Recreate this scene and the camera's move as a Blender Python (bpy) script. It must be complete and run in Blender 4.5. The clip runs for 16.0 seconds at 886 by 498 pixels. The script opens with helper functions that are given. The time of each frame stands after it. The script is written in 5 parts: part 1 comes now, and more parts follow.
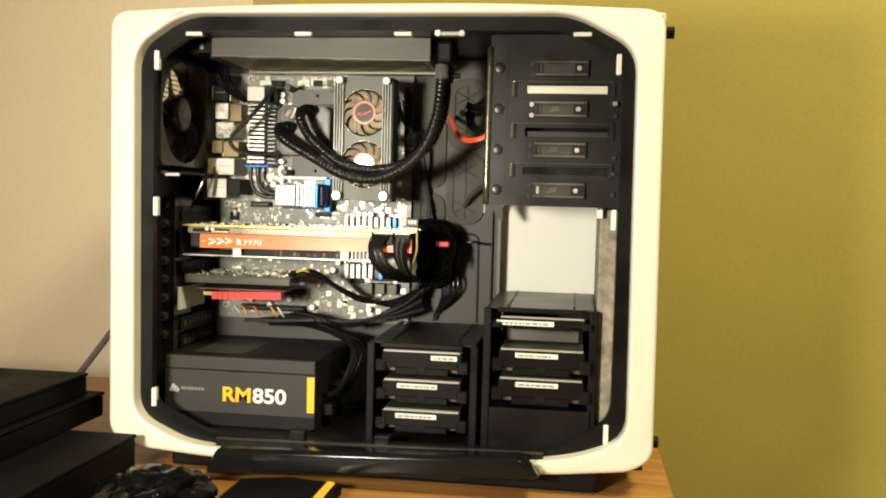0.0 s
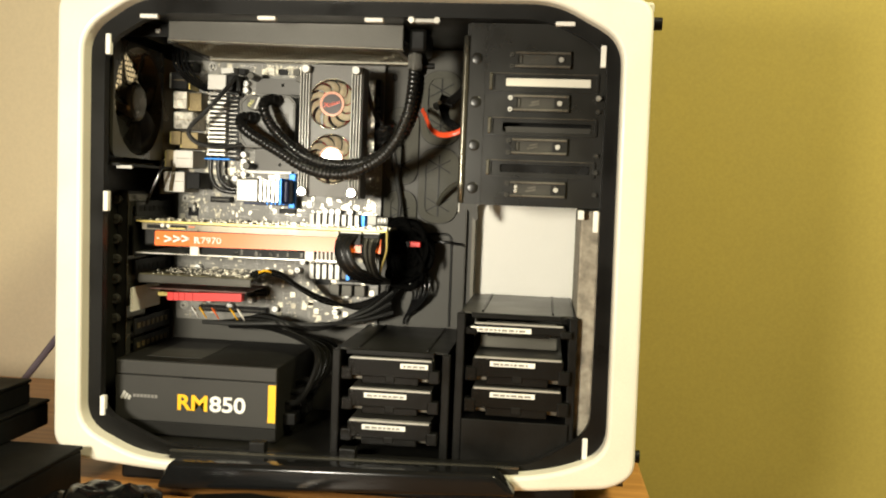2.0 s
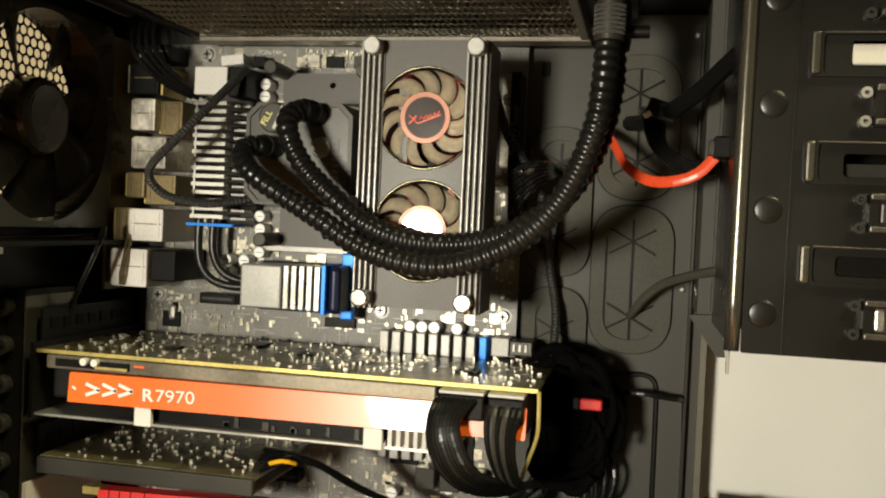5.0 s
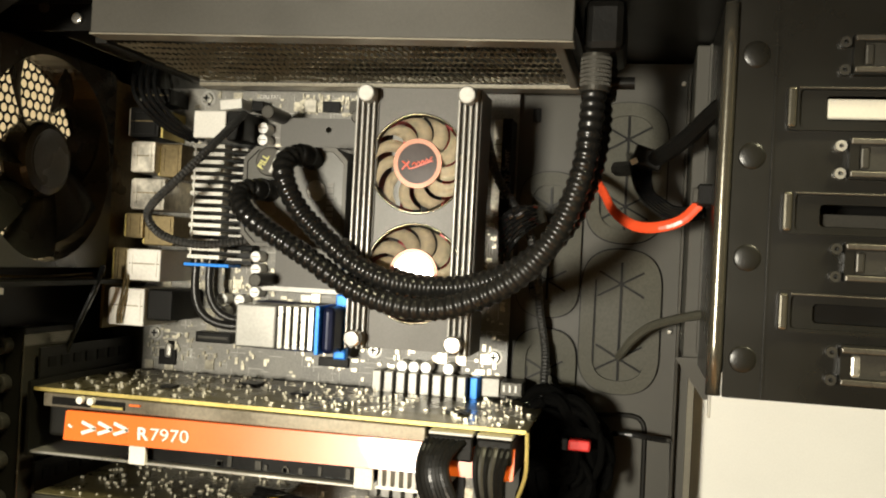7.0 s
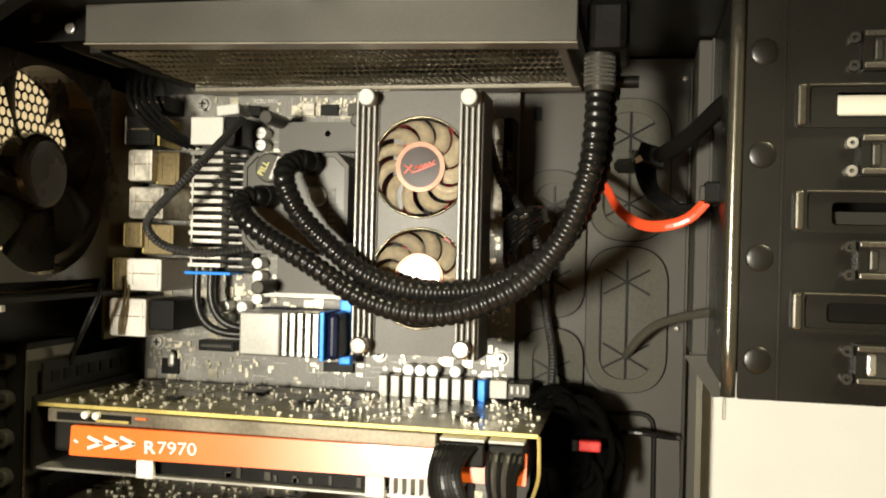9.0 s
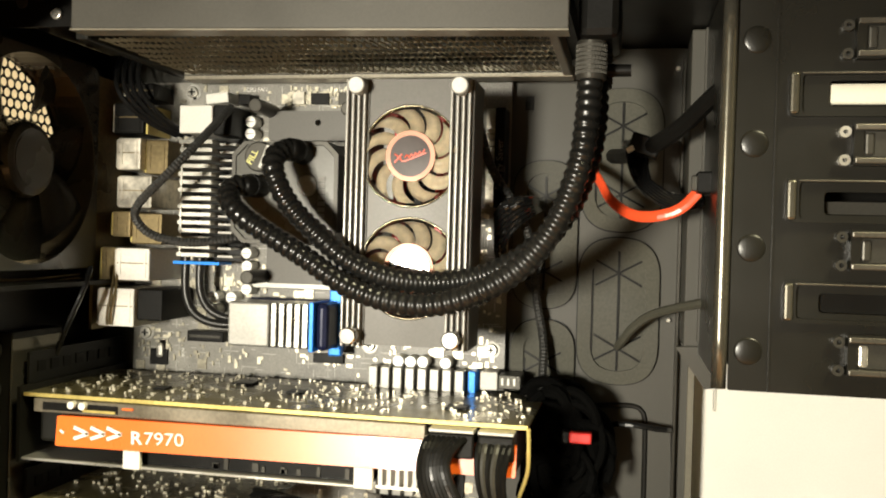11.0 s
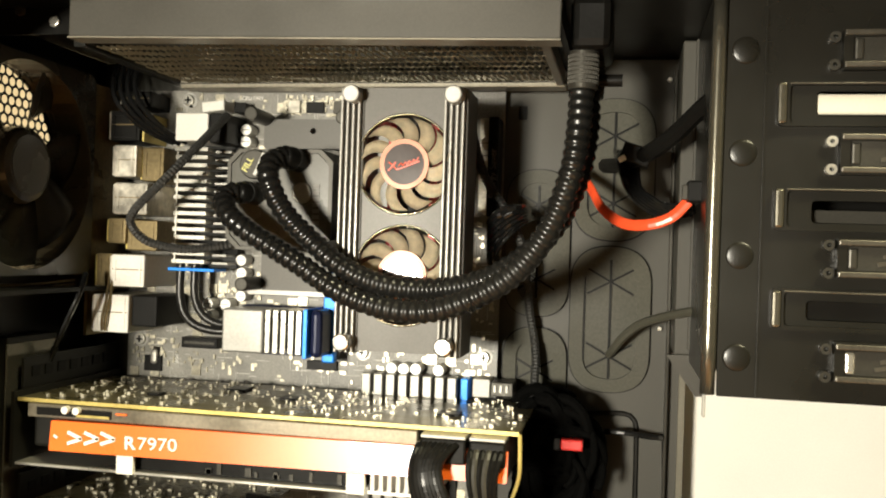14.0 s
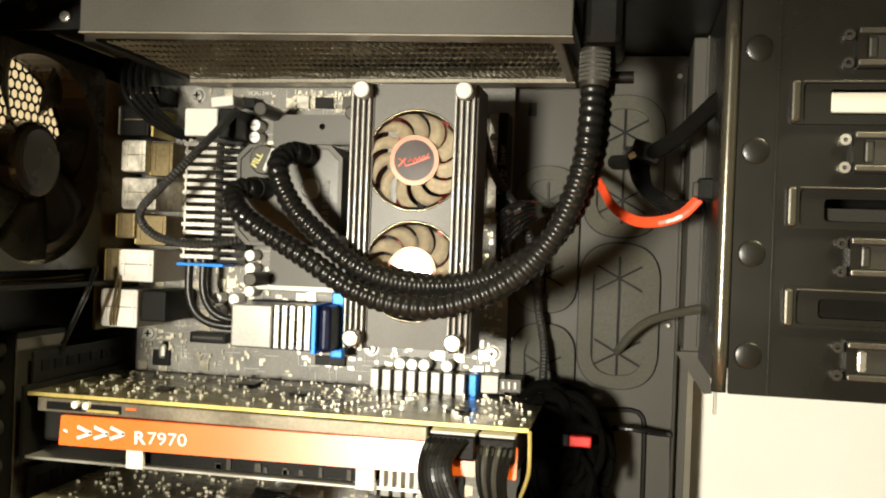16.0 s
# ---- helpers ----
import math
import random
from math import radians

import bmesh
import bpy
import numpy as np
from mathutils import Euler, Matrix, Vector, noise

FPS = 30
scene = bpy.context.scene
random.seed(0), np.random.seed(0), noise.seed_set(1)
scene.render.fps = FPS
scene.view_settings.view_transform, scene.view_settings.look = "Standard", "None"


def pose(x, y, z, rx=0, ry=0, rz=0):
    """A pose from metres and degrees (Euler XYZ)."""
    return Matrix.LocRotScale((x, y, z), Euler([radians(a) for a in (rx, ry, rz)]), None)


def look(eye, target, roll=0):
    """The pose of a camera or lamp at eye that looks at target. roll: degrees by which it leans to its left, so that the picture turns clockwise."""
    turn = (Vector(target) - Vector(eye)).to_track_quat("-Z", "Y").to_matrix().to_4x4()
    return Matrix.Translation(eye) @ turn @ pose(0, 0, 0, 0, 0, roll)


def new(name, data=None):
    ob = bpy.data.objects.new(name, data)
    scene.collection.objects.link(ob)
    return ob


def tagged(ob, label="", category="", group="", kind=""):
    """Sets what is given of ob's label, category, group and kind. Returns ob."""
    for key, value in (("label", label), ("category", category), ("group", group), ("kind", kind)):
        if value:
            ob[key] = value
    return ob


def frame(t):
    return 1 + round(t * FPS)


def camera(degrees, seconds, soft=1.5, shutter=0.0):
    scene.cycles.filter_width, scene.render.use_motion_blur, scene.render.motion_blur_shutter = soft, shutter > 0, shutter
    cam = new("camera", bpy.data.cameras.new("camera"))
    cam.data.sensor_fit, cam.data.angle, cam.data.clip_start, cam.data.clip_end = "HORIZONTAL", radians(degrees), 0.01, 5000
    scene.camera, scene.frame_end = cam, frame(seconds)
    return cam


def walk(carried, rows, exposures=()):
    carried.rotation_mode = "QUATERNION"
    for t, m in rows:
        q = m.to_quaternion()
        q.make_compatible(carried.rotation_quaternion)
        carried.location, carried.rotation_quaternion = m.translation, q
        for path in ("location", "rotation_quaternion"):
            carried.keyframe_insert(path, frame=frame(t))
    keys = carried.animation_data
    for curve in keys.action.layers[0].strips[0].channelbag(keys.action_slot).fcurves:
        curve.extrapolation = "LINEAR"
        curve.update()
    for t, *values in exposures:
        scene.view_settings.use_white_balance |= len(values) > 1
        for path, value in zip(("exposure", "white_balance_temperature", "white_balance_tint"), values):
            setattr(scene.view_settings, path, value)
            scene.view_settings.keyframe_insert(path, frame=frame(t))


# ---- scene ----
cam = camera(51.6, 16.0, soft=2.0, shutter=0.4)
PATH = [
    (0, (0.471, -0.916, 0.345), (0.185, 1.06, 0.233), 1.5),
    (0.5, (0.466, -0.89, 0.346), (0.205, 1.088, 0.216), 1.7),
    (1, (0.464, -0.856, 0.347), (0.232, 1.126, 0.21), 1.7),
    (1.5, (0.466, -0.858, 0.344), (0.241, 1.125, 0.216), 1.9),
    (2, (0.461, -0.86, 0.349), (0.241, 1.124, 0.226), 2.2),
    (2.5, (0.462, -0.862, 0.347), (0.24, 1.123, 0.238), 2.3),
    (2.8, (0.469, -0.835, 0.352), (0.173, 1.14, 0.24), 1.9),
    (2.9, (0.472, -0.81, 0.354), (0.154, 1.163, 0.262), 1.8),
    (3, (0.471, -0.775, 0.353), (0.152, 1.199, 0.298), 1.8),
    (3.1, (0.455, -0.729, 0.365), (0.188, 1.252, 0.297), 1.7),
    (3.3, (0.419, -0.62, 0.361), (0.234, 1.368, 0.259), 2.4),
    (3.5, (0.419, -0.499, 0.366), (0.198, 1.482, 0.208), 2.9),
    (3.6, (0.407, -0.456, 0.371), (0.185, 1.522, 0.181), 2.1),
    (3.8, (0.386, -0.398, 0.313), (0.044, 1.572, 0.318), 1.7),
    (4, (0.373, -0.361, 0.365), (-0.063, 1.586, 0.238), 1.9),
    (4.2, (0.354, -0.351, 0.37), (-0.088, 1.597, 0.27), 2.0),
    (4.4, (0.344, -0.344, 0.374), (-0.093, 1.606, 0.289), 2.3),
    (4.5, (0.341, -0.346, 0.378), (-0.084, 1.607, 0.297), 2.5),
    (6.8, (0.35, -0.363, 0.391), (-0.093, 1.587, 0.407), 2.7),
    (7, (0.348, -0.364, 0.39), (-0.08, 1.59, 0.407), 2.9),
    (7.5, (0.346, -0.363, 0.391), (-0.08, 1.591, 0.41), 2.7),
    (8, (0.342, -0.362, 0.393), (-0.087, 1.592, 0.407), 2.7),
    (8.5, (0.342, -0.359, 0.395), (-0.082, 1.596, 0.401), 1.9),
    (9, (0.34, -0.361, 0.397), (-0.07, 1.596, 0.393), 1.4),
    (9.2, (0.339, -0.361, 0.397), (-0.065, 1.597, 0.378), 1.4),
    (11.3, (0.342, -0.356, 0.395), (-0.055, 1.604, 0.378), 1.7),
    (11.5, (0.339, -0.358, 0.397), (-0.049, 1.604, 0.381), 1.7),
    (12, (0.341, -0.364, 0.395), (-0.051, 1.597, 0.379), 1.9),
    (12.5, (0.344, -0.365, 0.396), (-0.055, 1.595, 0.408), 2.1),
    (13, (0.346, -0.365, 0.396), (-0.045, 1.596, 0.413), 2.1),
    (13.5, (0.345, -0.362, 0.395), (-0.048, 1.599, 0.413), 1.8),
    (14, (0.344, -0.36, 0.393), (-0.047, 1.601, 0.401), 1.9),
    (14.5, (0.342, -0.36, 0.392), (-0.044, 1.602, 0.394), 2.0),
    (15, (0.343, -0.357, 0.389), (-0.041, 1.606, 0.382), 2.2),
    (15.5, (0.341, -0.358, 0.392), (-0.042, 1.605, 0.38), 2.1),
    (16, (0.34, -0.361, 0.394), (-0.055, 1.6, 0.389), 2.1),
]
LAMP, LAMP_W, CEIL_W = (0.0, -0.90, 0.36), 16.5, 56.0
EXPOSURES = ((0.0, -0.25), (2.6, -0.22), (3.5, -0.55), (4.0, -0.68), (4.7, -0.68), (6.8, -0.25), (8.0, -0.1), (9.2, -0.05), (11.3, 0.05), (16.0, 0.05))
walk(cam, [(t, look(eye, target, roll)) for t, eye, target, roll in PATH], EXPOSURES)

# ---- world and lamps ----
world = bpy.data.worlds.new("world")
scene.world = world
world.use_nodes = True
world.node_tree.nodes["Background"].inputs[0].default_value = (1.0, 0.86, 0.62, 1)
world.node_tree.nodes["Background"].inputs[1].default_value = 0.15


def area_lamp(name, eye, target, size, power, colour):
    data = bpy.data.lights.new(name, "AREA")
    data.shape, data.size, data.energy, data.color = "DISK", size, power, colour
    ob = new(name, data)
    ob.matrix_world = look(eye, target)
    return ob


area_lamp("desk_lamp_light", LAMP, (0.25, 0.1, 0.30), 0.15, LAMP_W, (1.0, 0.932, 0.772))
area_lamp("ceiling_lamp_light", (1.2, -0.75, 1.75), (1.2, -0.2, 0.0), 0.5, CEIL_W, (1.0, 0.92, 0.58))


# ---- materials ----
def mat(name, colour, rough=0.5, metal=0.0, vary=0.15, grain=400.0, bump=0.1, coarse=18.0, coat=0.0, spread=0.12, spec=0.5):
    m = bpy.data.materials.new(name)
    m.use_nodes = True
    nt = m.node_tree
    n, l = nt.nodes, nt.links
    b = n["Principled BSDF"]
    tc = n.new("ShaderNodeTexCoord")
    fine, wide = n.new("ShaderNodeTexNoise"), n.new("ShaderNodeTexNoise")
    fine.inputs["Scale"].default_value, wide.inputs["Scale"].default_value = grain, coarse
    fine.inputs["Detail"].default_value, wide.inputs["Detail"].default_value = 3, 4
    l.new(tc.outputs["Object"], fine.inputs["Vector"])
    l.new(tc.outputs["Object"], wide.inputs["Vector"])
    add = n.new("ShaderNodeMath")
    add.operation = "ADD"
    l.new(fine.outputs["Fac"], add.inputs[0])
    l.new(wide.outputs["Fac"], add.inputs[1])
    ramp = n.new("ShaderNodeMapRange")
    ramp.inputs["From Min"].default_value, ramp.inputs["From Max"].default_value = 0.7, 1.3
    ramp.inputs["To Min"].default_value, ramp.inputs["To Max"].default_value = 1 - vary, 1 + vary
    l.new(add.outputs[0], ramp.inputs["Value"])
    mul = n.new("ShaderNodeMix")
    mul.data_type, mul.blend_type = "RGBA", "MULTIPLY"
    mul.inputs["Factor"].default_value = 1.0
    mul.inputs["A"].default_value = (*colour, 1)
    l.new(ramp.outputs["Result"], mul.inputs["B"])
    l.new(mul.outputs["Result"], b.inputs["Base Color"])
    rr = n.new("ShaderNodeMapRange")
    rr.inputs["From Min"].default_value, rr.inputs["From Max"].default_value = 0.3, 0.7
    rr.inputs["To Min"].default_value, rr.inputs["To Max"].default_value = max(0.02, rough - spread), min(1, rough + spread)
    l.new(wide.outputs["Fac"], rr.inputs["Value"])
    l.new(rr.outputs["Result"], b.inputs["Roughness"])
    b.inputs["Metallic"].default_value = metal
    b.inputs["Coat Weight"].default_value = coat
    b.inputs["Specular IOR Level"].default_value = spec
    if bump:
        bp = n.new("ShaderNodeBump")
        bp.inputs["Strength"].default_value, bp.inputs["Distance"].default_value = bump, 0.0006
        l.new(fine.outputs["Fac"], bp.inputs["Height"])
        l.new(bp.outputs["Normal"], b.inputs["Normal"])
    return m


WHITE = mat("white_plastic", (0.66, 0.63, 0.53), 0.42, 0, 0.05, 900, 0.05)
PANELW = mat("bright_white_paint", (0.90, 0.88, 0.80), 0.5, 0, 0.03, 900, 0.03)
FANB = mat("fan_black_plastic", (0.036, 0.034, 0.026), 0.30, 0, 0.2, 500, 0.05)
BLACK = mat("black_plastic", (0.0065, 0.0062, 0.0055), 0.38, 0, 0.25, 500, 0.15, spec=0.14)
BLACKM = mat("black_painted_steel", (0.0085, 0.0082, 0.0066), 0.38, 0.0, 0.18, 1400, 0.12, spread=0.06, spec=0.24)
TRAY = mat("grey_painted_steel", (0.060, 0.057, 0.047), 0.5, 0.0, 0.10, 1600, 0.06, spread=0.04, spec=0.35)
GREYM = mat("dark_brushed_metal", (0.055, 0.052, 0.044), 0.36, 0.5, 0.15, 900, 0.08, spread=0.06, spec=0.3)
RADF = mat("satin_radiator_paint", (0.060, 0.056, 0.046), 0.42, 0.3, 0.12, 900, 0.06, spread=0.05)
# bright steel, also the painted highlight on the bay slot frames
PILLAR = mat("bright_steel", (0.16, 0.15, 0.12), 0.24, 0.8, 0.15, 500, 0.05, spread=0.05)
RUBBER = mat("rubber", (0.070, 0.068, 0.052), 0.6, 0, 0.2, 700, 0.15, spec=0.3)
TUBE = mat("glossy_black_tubing", (0.007, 0.007, 0.007), 0.20, 0, 0.2, 500, 0.05, coat=0.3)
SLEEVE = mat("braided_sleeve", (0.026, 0.026, 0.024), 0.5, 0, 0.7, 900, 0.8)
SILVER = mat("bare_aluminium", (0.60, 0.58, 0.52), 0.32, 0.8, 0.10, 700, 0.06)
SATIN = mat("satin_silver", (0.38, 0.37, 0.34), 0.4, 0.45, 0.12, 600, 0.08)
CHROME = mat("chrome", (0.82, 0.80, 0.76), 0.10, 1.0, 0.05, 300, 0.0, spread=0.04)
DARKMET = mat("gunmetal_plate", (0.085, 0.080, 0.070), 0.45, 0.15, 0.12, 900, 0.06, spread=0.04)
BLUE = mat("blue_anodised", (0.015, 0.24, 0.85), 0.35, 0.25, 0.15, 600, 0.05)
DBLUE = mat("dark_blue_anodised", (0.007, 0.011, 0.045), 0.4, 0.2, 0.2, 600, 0.05)
PCB = mat("dark_circuit_board", (0.205, 0.196, 0.172), 0.42, 0.0, 0.35, 900, 0.08, 60)
GPCB = mat("brown_black_circuit_board", (0.105, 0.090, 0.045), 0.30, 0.2, 0.45, 700, 0.12, 50)
GOLD = mat("gold_edge", (0.60, 0.48, 0.16), 0.35, 0.5, 0.2, 600, 0.05)
SOLDER = mat("solder_tin", (0.56, 0.52, 0.41), 0.3, 0.6, 0.4, 500, 0.0)
CREAM = mat("white_nylon", (0.74, 0.72, 0.66), 0.45, 0, 0.10, 700, 0.05)
PORT = mat("port_plating", (0.50, 0.47, 0.40), 0.36, 0.5, 0.4, 300, 0.15, 70)
BRASS = mat("brassy_shield", (0.19, 0.145, 0.07), 0.35, 0.6, 0.3, 400, 0.1)
ORANGE = mat("orange_enamel", (0.92, 0.16, 0.02), 0.30, 0.0, 0.06, 600, 0.02, coat=0.4, spread=0.03)
CAPTOP = mat("bright_capacitor_can", (0.86, 0.85, 0.81), 0.35, 0.2, 0.05, 500, 0.02)
BAYM = mat("satin_black_steel", (0.0105, 0.0098, 0.0076), 0.30, 0.0, 0.18, 1400, 0.10, spread=0.05, spec=0.42)
RED = mat("red_plastic", (0.75, 0.035, 0.03), 0.4, 0, 0.12, 500, 0.05)
REDO = mat("red_orange_cable", (0.95, 0.10, 0.03), 0.38, 0, 0.10, 500, 0.05)
TAN = mat("smoky_tan_plastic", (0.84, 0.73, 0.53), 0.35, 0, 0.16, 350, 0.08)
YELLOW = mat("yellow_print", (0.92, 0.49, 0.012), 0.4, 0, 0.06, 500, 0.0)
PRINT = mat("white_print", (0.82, 0.80, 0.75), 0.5, 0, 0.05, 500, 0.0)
GREYPRINT = mat("grey_print", (0.20, 0.19, 0.175), 0.5, 0, 0.1, 500, 0.0)
FILL = mat("fill_print", (0.75, 0.72, 0.25), 0.5, 0, 0.05, 500, 0.0)
PAPER = mat("label_paper", (0.78, 0.77, 0.72), 0.6, 0, 0.06, 400, 0.05)
PSUTOP = mat("psu_textured_steel", (0.011, 0.0105, 0.009), 0.5, 0, 0.2, 1500, 0.3, spread=0.05, spec=0.16)
PSULAB = mat("psu_label_grey", (0.036, 0.0345, 0.031), 0.5, 0, 0.10, 900, 0.05, spread=0.04, spec=0.3)
WIREGREY = mat("brownish_grey_wire", (0.035, 0.033, 0.026), 0.45, 0, 0.2, 500, 0.1)
DRIVE = mat("drive_caddy_plastic", (0.0045, 0.0043, 0.0037), 0.34, 0, 0.25, 500, 0.15, spec=0.16)
DRIVETOP = mat("drive_lid_steel", (0.12, 0.113, 0.092), 0.38, 0.5, 0.15, 800, 0.08)
DUSTY = mat("dusty_mesh", (0.30, 0.27, 0.21), 0.7, 0, 0.5, 120, 0.5, 40, spec=0.2)
FIN = mat("radiator_fin", (0.40, 0.36, 0.26), 0.4, 0.4, 0.25, 500, 0.1)
OLIVE = mat("olive_wall_paint", (0.42, 0.330, 0.074), 0.75, 0, 0.07, 220, 0.12, 3)
BEIGE = mat("wall_beige", (0.62, 0.52, 0.36), 0.75, 0, 0.05, 220, 0.12, 3)
CEILM = mat("ceiling_paint", (0.72, 0.68, 0.58), 0.8, 0, 0.05, 150, 0.1, 3)
DIM = mat("bounce_cut_brown", (0.17, 0.135, 0.085), 0.8, 0, 0.06, 220, 0.1, 3)
FLOORM = mat("carpet_brown", (0.16, 0.12, 0.08), 0.9, 0, 0.3, 200, 0.6, 5)
BAG = mat("black_film", (0.003, 0.003, 0.003), 0.26, 0, 0.3, 60, 0.3, spec=0.2)
CARTON = mat("matt_black_card", (0.003, 0.003, 0.0027), 0.6, 0, 0.2, 500, 0.1, spec=0.08)
LAVENDER = mat("purple_grey_cord", (0.10, 0.075, 0.09), 0.5, 0, 0.15, 500, 0.1)


def wood():
    m = bpy.data.materials.new("orange_wood")
    m.use_nodes = True
    n, l = m.node_tree.nodes, m.node_tree.links
    b = n["Principled BSDF"]
    tc, mp, no, rp = (n.new("ShaderNodeTexCoord"), n.new("ShaderNodeMapping"), n.new("ShaderNodeTexNoise"), n.new("ShaderNodeValToRGB"))
    mp.inputs["Scale"].default_value = (4, 60, 60)
    no.inputs["Scale"].default_value, no.inputs["Detail"].default_value = 2.0, 6
    rp.color_ramp.elements[0].position, rp.color_ramp.elements[0].color = 0.3, (0.30, 0.125, 0.030, 1)
    rp.color_ramp.elements[1].position, rp.color_ramp.elements[1].color = 0.7, (0.50, 0.245, 0.070, 1)
    l.new(tc.outputs["Object"], mp.inputs["Vector"])
    l.new(mp.outputs["Vector"], no.inputs["Vector"])
    l.new(no.outputs["Fac"], rp.inputs["Fac"])
    l.new(rp.outputs["Color"], b.inputs["Base Color"])
    b.inputs["Roughness"].default_value = 0.35
    return m


WOOD = wood()

# ---- mesh helpers ----
ORIGIN = {}


def thing(name, at, label, category, group="", kind=""):
    ob = new(name)
    ob.empty_display_size = 0.02
    ob.location = at
    ORIGIN[ob] = Vector(at)
    return tagged(ob, label, category, group, kind)


def solid(name, bm, material, label, category, kind="", group="", smooth=False):
    """A top-level thing or piece of the setting of one mesh, given in world places."""
    me = bpy.data.meshes.new(name)
    bmesh.ops.recalc_face_normals(bm, faces=bm.faces)
    bm.to_mesh(me)
    bm.free()
    me.materials.append(material)
    if smooth:
        me.shade_smooth()
    ob = new(name, me)
    ORIGIN[ob] = Vector((0, 0, 0))
    return tagged(ob, label, category, group, kind)


def part(name, bm, material, parent, label="", smooth=False, kind=""):
    """One mesh, given in world places, as a part of a thing or of another part."""
    at = ORIGIN[parent]
    bmesh.ops.translate(bm, verts=bm.verts, vec=-at)
    bmesh.ops.recalc_face_normals(bm, faces=bm.faces)
    if smooth:
        for f in bm.faces:
            f.smooth = True
    me = bpy.data.meshes.new(name)
    bm.to_mesh(me)
    bm.free()
    me.materials.append(material)
    ob = new(name, me)
    ob.parent = parent
    ORIGIN[ob] = at
    return tagged(ob, label, kind=kind)


def box(x0, x1, y0, y1, z0, z1, bevel=0.0, bm=None, turn=None):
    bm = bm or bmesh.new()
    m = Matrix.Translation(((x0 + x1) / 2, (y0 + y1) / 2, (z0 + z1) / 2))
    if turn:
        m = m @ turn
    m = m @ Matrix.Diagonal((abs(x1 - x0), abs(y1 - y0), abs(z1 - z0), 1))
    made = bmesh.ops.create_cube(bm, size=1, matrix=m)["verts"]
    if bevel:
        edges = {e for v in made for e in v.link_edges}
        bmesh.ops.bevel(bm, geom=list(edges), offset=bevel, segments=2, profile=0.5, affect="EDGES")
    return bm


AXIS = {"x": Matrix.Rotation(radians(90), 4, "Y"), "y": Matrix.Rotation(radians(90), 4, "X"), "z": Matrix.Identity(4)}


def cyl(x, y, z, r, length, axis="y", seg=20, bm=None, r2=None, bevel=0.0):
    bm = bm or bmesh.new()
    made = bmesh.ops.create_cone(bm, cap_ends=True, segments=seg, radius1=r, radius2=r if r2 is None else r2, depth=length,
                                 matrix=Matrix.Translation((x, y, z)) @ AXIS[axis])["verts"]
    if bevel:
        edges = [e for e in {e for v in made for e in v.link_edges} if any(len(f.verts) > 4 for f in e.link_faces)]
        bmesh.ops.bevel(bm, geom=edges, offset=bevel, segments=2, profile=0.5, affect="EDGES")
    return bm


def rounded(points, r, seg=6):
    """The outline of a polygon with its corners rounded by r (one number, or one a corner)."""
    out, n = [], len(points)
    for i, p in enumerate(points):
        a, c, p = Vector(points[i - 1]), Vector(points[(i + 1) % n]), Vector(p)
        rr = r[i] if isinstance(r, (list, tuple)) else r
        rr = min(rr, (a - p).length * 0.49, (c - p).length * 0.49)
        s, e = p + (a - p).normalized() * rr, p + (c - p).normalized() * rr
        for k in range(seg + 1):
            t = k / seg
            out.append(tuple(s * (1 - t) ** 2 + p * 2 * t * (1 - t) + e * t * t))
    return out


def plate(outline, holes, y0, y1, bm=None):
    """A plate across y with through-going holes; outlines in x and z."""
    bm = bm or bmesh.new()
    edges = []
    for loop in (outline, *holes):
        vs = [bm.verts.new((x, y0, z)) for x, z in loop]
        edges += [bm.edges.new((vs[i - 1], vs[i])) for i in range(len(vs))]
    made = bmesh.ops.triangle_fill(bm, use_beauty=True, use_dissolve=False, edges=edges)
    faces = [g for g in made["geom"] if isinstance(g, bmesh.types.BMFace)]
    ext = bmesh.ops.extrude_face_region(bm, geom=faces)
    bmesh.ops.translate(bm, verts=[g for g in ext["geom"] if isinstance(g, bmesh.types.BMVert)], vec=(0, y1 - y0, 0))
    return bm


def prism(outline, y0, y1, bm=None):
    bm = bm or bmesh.new()
    a = [bm.verts.new((x, y0, z)) for x, z in outline]
    b = [bm.verts.new((x, y1, z)) for x, z in outline]
    bm.faces.new(a)
    bm.faces.new(b[::-1])
    for i in range(len(a)):
        bm.faces.new((a[i - 1], a[i], b[i], b[i - 1]))
    return bm


def ringplate(x, z, r0, r1, y0, y1, seg=28, bm=None):
    bm = bm or bmesh.new()
    rows = []
    for r, y in ((r0, y0), (r1, y0), (r1, y1), (r0, y1)):
        rows.append([bm.verts.new((x + r * math.cos(2 * math.pi * k / seg), y, z + r * math.sin(2 * math.pi * k / seg))) for k in range(seg)])
    for a in range(4):
        p, q = rows[a], rows[(a + 1) % 4]
        for k in range(seg):
            bm.faces.new((p[k - 1], p[k], q[k], q[k - 1]))
    return bm


